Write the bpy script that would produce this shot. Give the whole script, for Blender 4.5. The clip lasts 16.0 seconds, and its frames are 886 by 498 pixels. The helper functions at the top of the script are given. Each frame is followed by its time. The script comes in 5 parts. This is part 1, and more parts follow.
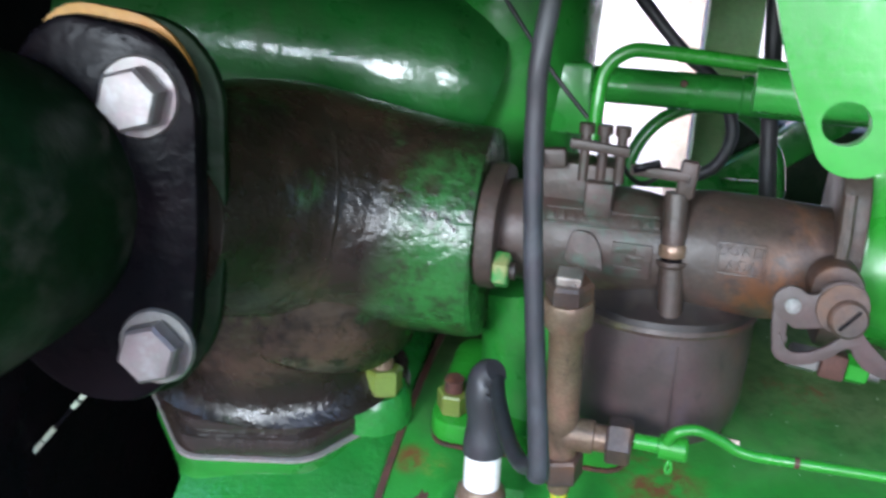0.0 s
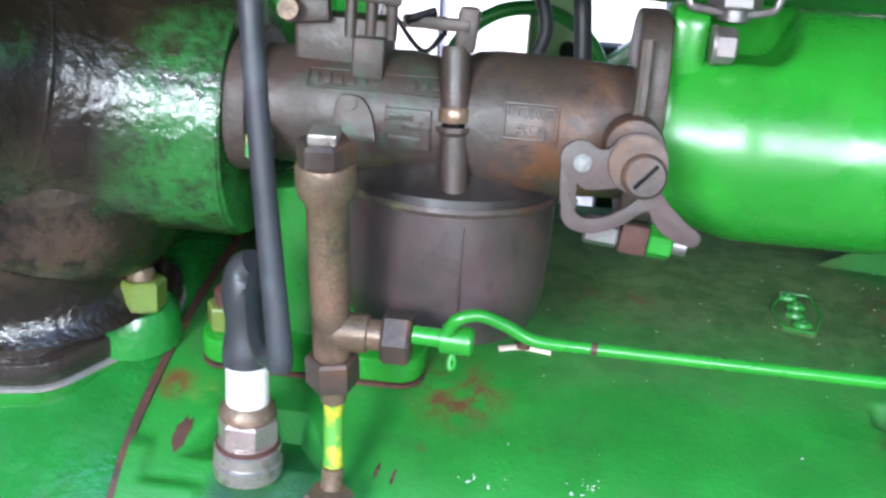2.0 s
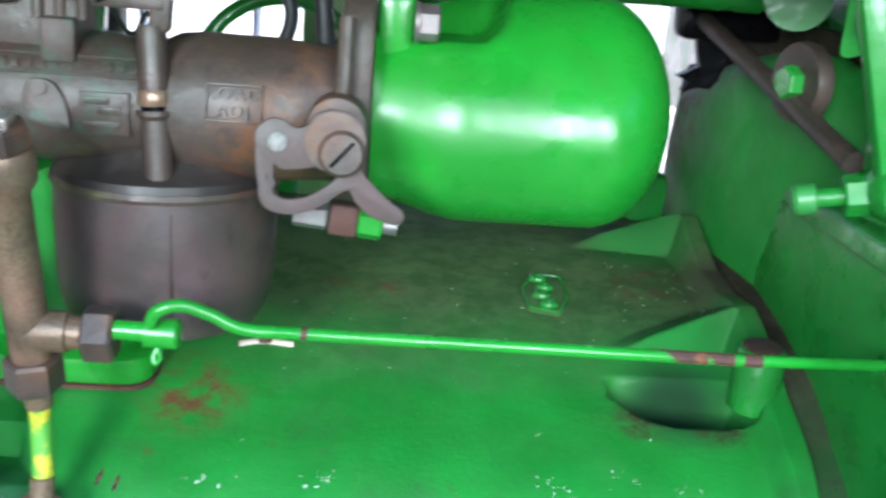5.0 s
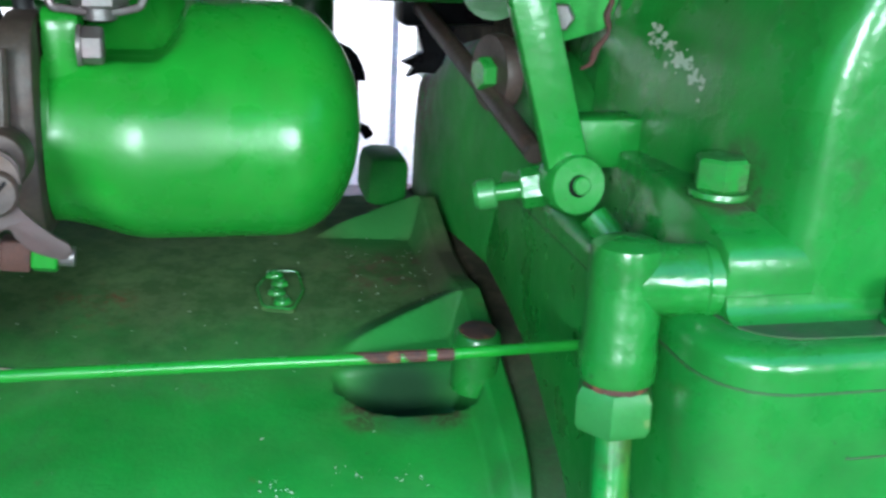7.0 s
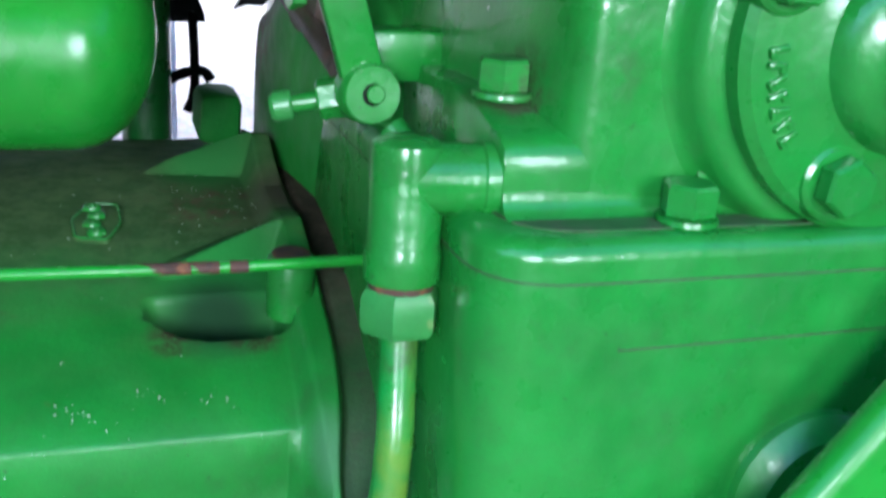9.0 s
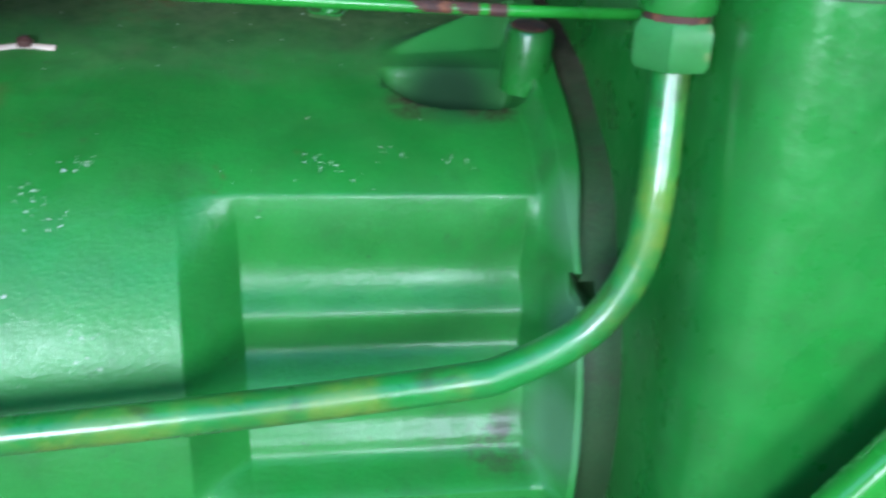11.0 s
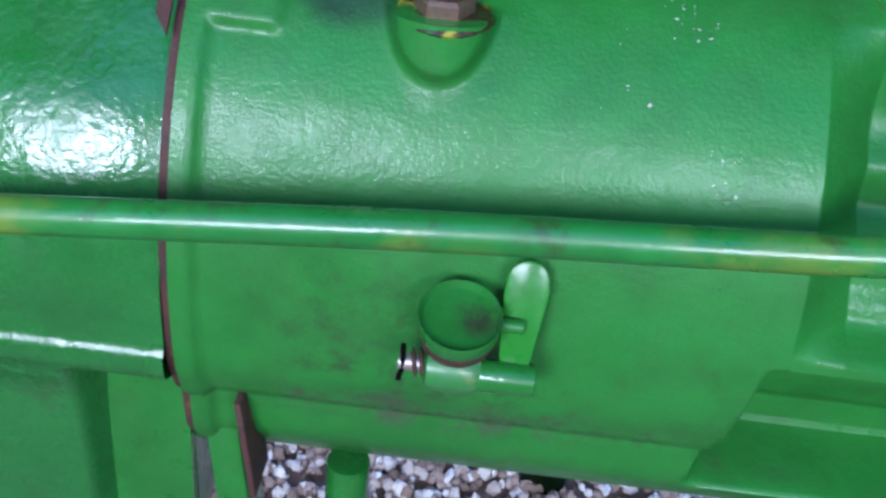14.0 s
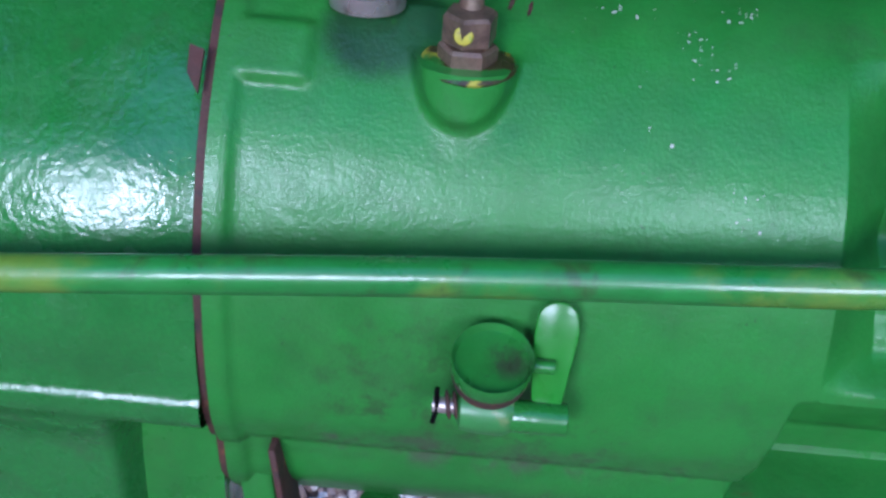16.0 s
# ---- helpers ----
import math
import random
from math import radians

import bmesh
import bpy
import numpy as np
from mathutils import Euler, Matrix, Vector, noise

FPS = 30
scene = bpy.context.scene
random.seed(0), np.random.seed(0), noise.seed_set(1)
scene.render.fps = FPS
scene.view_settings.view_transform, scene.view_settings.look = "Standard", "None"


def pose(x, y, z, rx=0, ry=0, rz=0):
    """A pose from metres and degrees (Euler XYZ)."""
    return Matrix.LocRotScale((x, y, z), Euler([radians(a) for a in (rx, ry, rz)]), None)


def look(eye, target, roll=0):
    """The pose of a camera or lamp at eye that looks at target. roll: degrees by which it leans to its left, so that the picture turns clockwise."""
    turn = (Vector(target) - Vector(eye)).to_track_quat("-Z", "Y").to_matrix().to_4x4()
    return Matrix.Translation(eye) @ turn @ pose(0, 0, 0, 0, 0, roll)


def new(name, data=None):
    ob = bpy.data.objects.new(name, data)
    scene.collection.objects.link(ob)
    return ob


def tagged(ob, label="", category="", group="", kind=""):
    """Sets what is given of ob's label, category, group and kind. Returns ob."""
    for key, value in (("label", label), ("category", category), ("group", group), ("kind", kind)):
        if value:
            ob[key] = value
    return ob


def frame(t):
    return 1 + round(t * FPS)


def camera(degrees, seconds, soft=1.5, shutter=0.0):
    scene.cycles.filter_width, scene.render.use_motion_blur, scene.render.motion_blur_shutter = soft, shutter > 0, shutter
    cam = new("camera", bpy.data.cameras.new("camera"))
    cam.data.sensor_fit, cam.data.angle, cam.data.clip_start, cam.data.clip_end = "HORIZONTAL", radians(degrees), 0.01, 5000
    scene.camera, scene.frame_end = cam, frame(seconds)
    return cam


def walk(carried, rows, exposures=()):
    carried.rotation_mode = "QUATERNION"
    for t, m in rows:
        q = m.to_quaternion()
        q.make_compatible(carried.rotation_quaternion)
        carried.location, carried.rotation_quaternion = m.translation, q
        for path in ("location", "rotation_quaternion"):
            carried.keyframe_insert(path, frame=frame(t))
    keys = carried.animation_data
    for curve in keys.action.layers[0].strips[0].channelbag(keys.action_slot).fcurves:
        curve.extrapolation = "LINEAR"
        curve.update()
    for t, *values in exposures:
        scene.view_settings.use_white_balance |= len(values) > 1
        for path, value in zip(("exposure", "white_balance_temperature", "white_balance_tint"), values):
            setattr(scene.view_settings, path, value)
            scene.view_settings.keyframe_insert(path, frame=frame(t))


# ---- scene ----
cam = camera(46.4, 16.0, soft=2.7, shutter=0.5)
PATH = [
    (0, (-0.0352, -0.4919, 1.1527), (-0.2348, 0.4403, 0.8506), 3.51),
    (0.5, (-0.0247, -0.4687, 1.1323), (-0.1854, 0.4678, 0.8204), 3.06),
    (1, (-0.0093, -0.4485, 1.1087), (-0.1316, 0.491, 0.7887), 2.73),
    (1.5, (-0.0024, -0.4343, 1.0913), (-0.0999, 0.5114, 0.781), 3.74),
    (2, (0.0113, -0.4265, 1.0832), (-0.0723, 0.5228, 0.7801), 4.30),
    (2.5, (0.0155, -0.4179, 1.0711), (-0.0661, 0.5302, 0.7637), 4.08),
    (3, (0.0191, -0.4199, 1.069), (-0.0574, 0.5297, 0.7651), 4.37),
    (3.5, (0.021, -0.4206, 1.0659), (-0.0426, 0.5316, 0.7671), 4.69),
    (4, (0.0333, -0.4196, 1.0698), (0.018, 0.5357, 0.7747), 4.70),
    (4.5, (0.0522, -0.4195, 1.0732), (0.0821, 0.5372, 0.7835), 4.66),
    (5, (0.0651, -0.4165, 1.0746), (0.1349, 0.5393, 0.7891), 4.60),
    (5.2, (0.0747, -0.4158, 1.078), (0.1696, 0.5393, 0.7971), 4.52),
    (7.3, (0.1368, -0.4291, 1.1049), (0.3791, 0.4871, 0.7858), 3.77),
    (7.5, (0.1435, -0.4347, 1.0908), (0.403, 0.4885, 0.8071), 4.35),
    (8, (0.1657, -0.4399, 1.0973), (0.4597, 0.4775, 0.8291), 4.00),
    (8.2, (0.1704, -0.4414, 1.0962), (0.4767, 0.4708, 0.8238), 3.81),
    (10.3, (0.1762, -0.444, 1.0189), (0.4559, 0.4211, 0.6026), 3.45),
    (10.5, (0.1655, -0.4442, 1.0129), (0.415, 0.4289, 0.5942), 3.41),
    (11, (0.1248, -0.4505, 1.0048), (0.3054, 0.4401, 0.5873), 4.06),
    (11.5, (0.0941, -0.4527, 0.9996), (0.2247, 0.4415, 0.5715), 4.72),
    (12, (0.0631, -0.4488, 0.9913), (0.151, 0.4452, 0.552), 4.81),
    (12.5, (0.0288, -0.4384, 0.9878), (0.0887, 0.4441, 0.5212), 5.56),
    (13, (0.0074, -0.4409, 0.9691), (0.0296, 0.4419, 0.5), 5.31),
    (13.5, (-0.0298, -0.43, 0.955), (-0.029, 0.4372, 0.4571), 5.78),
    (14, (-0.0515, -0.4269, 0.9443), (-0.0605, 0.4335, 0.4348), 6.71),
    (14.5, (-0.0574, -0.4268, 0.9458), (-0.0756, 0.4349, 0.4388), 6.58),
    (15, (-0.0588, -0.4243, 0.946), (-0.0864, 0.4281, 0.4238), 4.71),
    (15.5, (-0.0586, -0.4258, 0.9509), (-0.0871, 0.4336, 0.4404), 3.72),
    (16, (-0.0612, -0.4308, 0.953), (-0.0803, 0.4428, 0.4667), 4.62),
]
# the film's own camera closes down as the green fills its picture
EXPOSURES = [(0.0, 2.92, 6350, 12), (1.0, 3.44, 6350, 12), (3.0, 3.22, 6250, 8), (5.0, 3.27, 6250, 2), (8.0, 2.75, 6150, 1), (10.5, 2.75, 5900, 13), (11.5, 2.74, 5850, 14), (12.5, 2.57, 5800, 16), (14.0, 2.25, 5750, 22), (16.0, 2.14, 5550, 27)]
walk(cam, [(t, look(eye, target, roll)) for t, eye, target, roll in PATH], exposures=EXPOSURES)

# ---- world and light ----
SUN_ELEV, SUN_AZ = 15.0, -45.0     # low, beyond the unseen front wall
world = bpy.data.worlds.new("world")
scene.world = world
world.use_nodes = True
wn, wl = world.node_tree.nodes, world.node_tree.links
sky = wn.new("ShaderNodeTexSky")
sky.sky_type, sky.sun_disc = "NISHITA", False
sky.sun_elevation, sky.sun_rotation = radians(SUN_ELEV), radians(180 - SUN_AZ)
sky.air_density, sky.dust_density, sky.ozone_density = 1.0, 0.3, 3.0
tint = wn.new("ShaderNodeMix")        # thin bright cloud: a cooler, whiter sky
tint.data_type, tint.blend_type = "RGBA", "MULTIPLY"
tint.inputs["Factor"].default_value = 1.0
tint.inputs["B"].default_value = (0.91, 0.98, 1.08, 1)
wl.new(sky.outputs[0], tint.inputs["A"])
wl.new(tint.outputs["Result"], wn["Background"].inputs[0])
wn["Background"].inputs[1].default_value = 0.15
sun = new("sun", bpy.data.lights.new("sun", "SUN"))
sun.data.energy, sun.data.angle, sun.data.color = 1.3, radians(4), (1.0, 0.97, 0.93)
sun.matrix_world = look((math.sin(radians(SUN_AZ)) * 8, -math.cos(radians(SUN_AZ)) * 8, 1 + 8 * math.tan(radians(SUN_ELEV))), (0, 0, 1))

# daylight from unseen openings behind the walk, inferred from reflections, flanking a broad pier
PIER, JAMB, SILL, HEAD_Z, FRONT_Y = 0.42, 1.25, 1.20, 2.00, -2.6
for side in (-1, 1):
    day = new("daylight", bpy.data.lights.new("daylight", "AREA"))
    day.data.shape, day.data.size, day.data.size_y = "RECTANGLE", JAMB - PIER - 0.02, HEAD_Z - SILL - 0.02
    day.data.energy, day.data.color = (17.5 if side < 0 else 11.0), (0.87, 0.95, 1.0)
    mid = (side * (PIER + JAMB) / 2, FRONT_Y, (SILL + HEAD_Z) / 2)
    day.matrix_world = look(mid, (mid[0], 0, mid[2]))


# ---- materials ----
def mat(name, base, rough=0.5, metal=0.0, spots=(), grain=(600, 0.1, 0.3), bumps=(), coat=0.0, coat_rough=0.2, rough_var=0.1, zones=(), dust=None, spec=0.5):
    """A surface: a base colour with fine grain, layers of stains and two scales of relief.
    spots: (colour, scale, low, high, amount); grain: (scale, darker by, relief mm); bumps: (scale, mm)."""
    m = bpy.data.materials.new(name)
    m.use_nodes = True
    n, l = m.node_tree.nodes, m.node_tree.links
    bsdf = n["Principled BSDF"]
    co = n.new("ShaderNodeTexCoord").outputs["Object"]

    def noise_tex(scale, detail=4.0, rough_=0.55, dim=0.0):
        t = n.new("ShaderNodeTexNoise")
        t.inputs["Scale"].default_value, t.inputs["Detail"].default_value, t.inputs["Roughness"].default_value = scale, detail, rough_
        t.inputs["Distortion"].default_value = dim
        l.new(co, t.inputs["Vector"])
        return t.outputs["Fac"]

    def ramp(sock, a, b, lo=0.0, hi=1.0):
        r = n.new("ShaderNodeMapRange")
        r.interpolation_type = "SMOOTHSTEP"
        for k, v in zip(("From Min", "From Max", "To Min", "To Max"), (a, b, lo, hi)):
            r.inputs[k].default_value = v
        l.new(sock, r.inputs["Value"])
        return r.outputs[0]

    def mix(fac, a, b):
        x = n.new("ShaderNodeMix")
        x.data_type = "RGBA"
        l.new(fac, x.inputs["Factor"])
        for s, v in ((x.inputs["A"], a), (x.inputs["B"], b)):
            if isinstance(v, tuple):
                s.default_value = (*v, 1)
            else:
                l.new(v, s)
        return x.outputs["Result"]

    flat = None
    dark = tuple(c * (1 - grain[1] * 2) for c in base)
    col = mix(ramp(noise_tex(grain[0]), 0.3, 0.7), dark, base)
    col = mix(ramp(noise_tex(13, 8, 0.68), 0.38, 0.66, 0, 0.75), col, tuple(c * 0.60 for c in base))
    col = mix(ramp(noise_tex(46, 6, 0.65), 0.35, 0.75, 0, 0.3), col, (base[0] * 1.6 + 0.004, base[1] * 0.80, base[2] * 1.1))
    wear = None
    for colour, scale, lo, hi, amount in spots:
        s = ramp(noise_tex(scale, 8, 0.65, 0.3), lo, hi, 0, amount)
        col = mix(s, col, colour)
        wear = s
    if dust:                       # settled dust: (colour, from y, to y, amount)
        sep = n.new("ShaderNodeSeparateXYZ")
        l.new(co, sep.inputs[0])
        add = n.new("ShaderNodeMath")
        add.operation = "MULTIPLY_ADD"
        l.new(noise_tex(14, 6, 0.6, 0.5), add.inputs[0])
        add.inputs[1].default_value = 0.14
        l.new(sep.outputs[1], add.inputs[2])
        flat = ramp(add.outputs[0], dust[1] + 0.07, dust[2] + 0.07, 0, 1)
        soil = mix(ramp(noise_tex(55, 8, 0.7), 0.4, 0.62), dust[0], tuple(c * 0.48 for c in dust[0]))
        col = mix(ramp(add.outputs[0], dust[1] + 0.07, dust[2] + 0.07, 0, dust[3]), col, soil)
    for (x, y, z), reach, colour, lo, *dull in zones:   # colour patches about one place: stains, dust, some painted light and shade
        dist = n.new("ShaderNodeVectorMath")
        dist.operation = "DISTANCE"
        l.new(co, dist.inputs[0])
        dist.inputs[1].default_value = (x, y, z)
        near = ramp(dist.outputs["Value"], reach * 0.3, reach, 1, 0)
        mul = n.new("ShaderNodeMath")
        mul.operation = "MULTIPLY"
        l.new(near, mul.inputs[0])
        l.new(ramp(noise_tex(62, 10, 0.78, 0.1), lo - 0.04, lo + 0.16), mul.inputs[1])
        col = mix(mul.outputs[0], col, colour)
        if dull:
            if flat:
                top = n.new("ShaderNodeMath")
                top.operation = "MAXIMUM"
                l.new(flat, top.inputs[0])
                l.new(mul.outputs[0], top.inputs[1])
                flat = top.outputs[0]
            else:
                flat = mul.outputs[0]
    l.new(col, bsdf.inputs["Base Color"])
    r = ramp(noise_tex(40, 4), 0.3, 0.7, max(0.03, rough - rough_var), rough + rough_var)
    if flat:                       # dust takes the gloss away
        m1 = n.new("ShaderNodeMath")
        m1.operation, m1.use_clamp = "MULTIPLY_ADD", True
        l.new(flat, m1.inputs[0])
        m1.inputs[1].default_value = 0.5
        l.new(r, m1.inputs[2])
        r = m1.outputs[0]
        l.new(ramp(flat, 0, 0.8, coat, 0), bsdf.inputs["Coat Weight"])
        l.new(ramp(flat, 0, 1, spec, 0.15), bsdf.inputs["Specular IOR Level"])
    l.new(r, bsdf.inputs["Roughness"])
    bsdf.inputs["Metallic"].default_value = metal
    if not flat:
        bsdf.inputs["Specular IOR Level"].default_value = spec
        bsdf.inputs["Coat Weight"].default_value = coat
    bsdf.inputs["Coat Roughness"].default_value = coat_rough
    last = None
    for scale, mm in (*bumps, (grain[0], grain[2])):
        b = n.new("ShaderNodeBump")
        b.inputs["Strength"].default_value, b.inputs["Distance"].default_value = 1.0, mm / 1000
        l.new(noise_tex(scale, 3), b.inputs["Height"])
        if last:
            l.new(last, b.inputs["Normal"])
        last = b.outputs[0]
    l.new(last, bsdf.inputs["Normal"])
    l.new(last, bsdf.inputs["Coat Normal"])
    return m


RUST = (0.10, 0.04, 0.022)
GRIME = (0.045, 0.04, 0.03)
PAINT = mat("green_paint", (0.018, 0.20, 0.026), 0.32, spots=((GRIME, 14, 0.60, 0.8, 0.55), ((0.02, 0.09, 0.018), 24, 0.5, 0.72, 0.45), ((0.02, 0.03, 0.015), 230, 0.66, 0.72, 0.6), ((0.25, 0.3, 0.2), 90, 0.74, 0.8, 0.5)),
            grain=(700, 0.06, 0.05), bumps=((28, 0.8), (110, 0.35), (240, 0.12)), coat=0.40, coat_rough=0.13, spec=0.38,
            zones=(((-0.038, -0.083, 0.712), 0.013, (0.025, 0.045, 0.018), 0.42), ((0.402, -0.112, 1.085), 0.030, (0.05, 0.055, 0.025), 0.50, 1), ((0.336, -0.058, 0.998), 0.030, (0.05, 0.065, 0.032), 0.42, 1)))
TANK_PAINT = mat("fresh_green_paint", (0.018, 0.23, 0.020), 0.30, grain=(500, 0.03, 0.02), bumps=((14, 0.6), (70, 0.16), (170, 0.10), (420, 0.04)), coat=0.22, coat_rough=0.2, spec=0.35)
ROUGH_PAINT = mat("rough_cast_green_paint", (0.015, 0.18, 0.028), 0.25, spots=((GRIME, 22, 0.55, 0.75, 0.4),), grain=(500, 0.1, 0.1), bumps=((60, 0.8), (210, 0.5)), coat=0.38, coat_rough=0.26)
TOP_PAINT = mat("weathered_green_with_painted_light", (0.018, 0.20, 0.026), 0.45,
                spots=(((0.026, 0.095, 0.024), 17, 0.50, 0.72, 0.55), (RUST, 34, 0.66, 0.76, 0.6), ((0.02, 0.03, 0.015), 230, 0.65, 0.72, 0.6), ((0.35, 0.38, 0.3), 70, 0.75, 0.79, 0.4)),
                dust=((0.080, 0.090, 0.046), 0.045, 0.160, 0.72),
                zones=(((-0.018, 0.056, 0.850), 0.036, (0.10, 0.038, 0.020), 0.46), ((0.028, 0.035, 0.846), 0.035, (0.07, 0.035, 0.025), 0.56), ((0.062, 0.150, 0.876), 0.035, (0.10, 0.04, 0.02), 0.52),
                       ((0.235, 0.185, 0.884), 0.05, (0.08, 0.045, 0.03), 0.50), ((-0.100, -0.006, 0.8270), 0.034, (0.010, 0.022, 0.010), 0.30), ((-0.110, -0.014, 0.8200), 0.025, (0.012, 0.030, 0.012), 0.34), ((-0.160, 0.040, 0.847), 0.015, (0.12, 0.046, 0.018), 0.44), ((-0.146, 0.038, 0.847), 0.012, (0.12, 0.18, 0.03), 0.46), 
                       # first zone paints the shade on the plug's spot face, over its oil stain
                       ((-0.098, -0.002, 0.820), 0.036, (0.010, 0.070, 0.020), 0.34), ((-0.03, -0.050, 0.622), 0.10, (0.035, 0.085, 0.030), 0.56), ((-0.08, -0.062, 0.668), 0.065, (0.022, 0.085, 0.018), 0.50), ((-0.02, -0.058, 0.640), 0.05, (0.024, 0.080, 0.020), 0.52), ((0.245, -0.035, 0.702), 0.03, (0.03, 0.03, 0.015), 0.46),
                       # dust on the flange lip, with the light it catches painted in pale
                       ((0.268, -0.055, 0.725), 0.034, (0.070, 0.190, 0.080), 0.24, 1), ((0.268, -0.058, 0.780), 0.034, (0.070, 0.190, 0.080), 0.24, 1), ((0.268, -0.035, 0.830), 0.034, (0.070, 0.190, 0.080), 0.28, 1),
                       # trough, webs, then the hollow coloured darker with a rust-brown front edge
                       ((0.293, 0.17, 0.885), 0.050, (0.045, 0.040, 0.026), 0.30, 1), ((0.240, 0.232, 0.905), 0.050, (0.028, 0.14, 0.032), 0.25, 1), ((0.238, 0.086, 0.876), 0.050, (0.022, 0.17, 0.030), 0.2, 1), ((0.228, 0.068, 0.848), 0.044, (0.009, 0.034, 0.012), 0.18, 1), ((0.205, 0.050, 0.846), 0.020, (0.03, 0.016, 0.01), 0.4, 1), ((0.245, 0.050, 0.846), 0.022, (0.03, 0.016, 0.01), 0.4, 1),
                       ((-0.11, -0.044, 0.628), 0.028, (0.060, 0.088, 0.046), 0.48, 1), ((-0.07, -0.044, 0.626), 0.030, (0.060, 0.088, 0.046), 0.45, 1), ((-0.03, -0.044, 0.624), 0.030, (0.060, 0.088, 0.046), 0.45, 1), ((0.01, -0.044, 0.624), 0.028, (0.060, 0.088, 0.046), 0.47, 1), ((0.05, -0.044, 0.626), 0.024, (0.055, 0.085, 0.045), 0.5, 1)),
                grain=(700, 0.06, 0.06), bumps=((26, 0.4), (60, 0.24), (130, 0.16), (280, 0.20), (560, 0.14)), coat=0.20, coat_rough=0.15, spec=0.34)
SOOT_PAINT = mat("sooty_green_cast_iron", (0.012, 0.010, 0.007), 0.29, spots=(((0.028, 0.017, 0.011), 9, 0.46, 0.66, 0.8), ((0.020, 0.085, 0.022), 14, 0.58, 0.74, 0.55)),
                 grain=(500, 0.12, 0.1), bumps=((45, 0.6), (170, 1.0), (330, 0.4)), coat=0.18, coat_rough=0.16, spec=0.4,
                 zones=(((-0.128, 0.0, 0.965), 0.060, (0.018, 0.11, 0.022), 0.40), ((-0.131, 0.01, 1.01), 0.05, (0.018, 0.09, 0.022), 0.44), ((-0.22, -0.01, 0.94), 0.06, (0.040, 0.028, 0.018), 0.42), ((-0.255, -0.008, 0.925), 0.045, (0.060, 0.034, 0.024), 0.40), ((-0.20, 0.0, 0.925), 0.030, (0.050, 0.030, 0.020), 0.42), ((-0.26, -0.015, 0.96), 0.045, (0.022, 0.065, 0.020), 0.46)))
CAST = mat("brown_stained_cast_iron", (0.056, 0.041, 0.032), 0.52, metal=0.08, spots=(((0.12, 0.052, 0.024), 17, 0.54, 0.70, 0.75), ((0.05, 0.062, 0.05), 30, 0.6, 0.75, 0.5), ((0.016, 0.013, 0.012), 55, 0.55, 0.7, 0.6)),
           zones=(((-0.065, 0.012, 1.012), 0.045, (0.036, 0.070, 0.048), 0.50), ((0.022, 0.010, 0.986), 0.035, (0.13, 0.050, 0.020), 0.46), ((-0.055, 0.01, 0.968), 0.022, (0.10, 0.09, 0.04), 0.45)),
           grain=(500, 0.2, 0.14), bumps=((120, 0.4), (260, 0.2)))
BOWL = mat("grey_brown_oxidised_metal", (0.060, 0.045, 0.041), 0.44, metal=0.1, spots=(((0.085, 0.040, 0.036), 22, 0.55, 0.72, 0.65), ((0.045, 0.045, 0.075), 15, 0.58, 0.75, 0.6), ((0.012, 0.010, 0.010), 60, 0.55, 0.7, 0.5)),
           grain=(400, 0.1, 0.05), bumps=((60, 0.2),))
OLD_BRASS = mat("tarnished_brass", (0.19, 0.135, 0.085), 0.42, metal=0.35, spots=(((0.05, 0.035, 0.025), 40, 0.5, 0.65, 0.8), ((0.35, 0.28, 0.2), 160, 0.68, 0.76, 0.5)), grain=(600, 0.2, 0.12), bumps=((150, 0.3),))
STEEL = mat("worn_steel", (0.52, 0.48, 0.42), 0.34, metal=0.75, spots=(((0.12, 0.09, 0.07), 60, 0.55, 0.7, 0.7),), grain=(700, 0.1, 0.05))
# zinc toned down for the shade that falls on the elbow bolts
ZINC = mat("zinc_plated_steel", (0.20, 0.196, 0.185), 0.42, metal=0.7, spots=(((0.25, 0.25, 0.25), 90, 0.5, 0.7, 0.6),), grain=(700, 0.08, 0.05))
RUBBER = mat("grey_black_rubber", (0.030, 0.032, 0.035), 0.5, grain=(600, 0.1, 0.04), spots=(((0.07, 0.075, 0.08), 30, 0.5, 0.75, 0.5),))
# black metal parts, and the shade over the front frame
BLACK = mat("black_metal_and_shade", (0.003, 0.003, 0.004), 0.34, spec=0.06, grain=(400, 0.1, 0.08), bumps=((60, 0.8), (170, 0.5)))
CERAMIC = mat("white_porcelain", (0.78, 0.78, 0.74), 0.2, grain=(300, 0.02, 0.01), coat=0.5)
GASKET = mat("grey_gasket", (0.22, 0.22, 0.20), 0.7, grain=(600, 0.2, 0.1))
RUSTY = mat("rusty_gasket_edge", (0.075, 0.030, 0.020), 0.75, spots=(((0.20, 0.07, 0.028), 60, 0.56, 0.70, 0.8), ((0.02, 0.014, 0.012), 90, 0.52, 0.66, 0.7)), grain=(700, 0.2, 0.2))
SPILL = mat("oily_yellow_smears", (0.05, 0.04, 0.015), 0.35, spots=(((0.40, 0.36, 0.03), 85, 0.52, 0.60, 0.9), ((0.02, 0.16, 0.02), 60, 0.55, 0.65, 0.9)), grain=(500, 0.2, 0.1), bumps=((150, 0.4),))
# darker green, browner with dust towards the back
TROUGH = mat("brown_dust_on_dark_green", (0.024, 0.075, 0.022), 0.55, spec=0.25, dust=((0.052, 0.038, 0.026), 0.02, 0.10, 0.95), spots=(((0.035, 0.034, 0.02), 30, 0.5, 0.7, 0.6),), grain=(500, 0.15, 0.3))
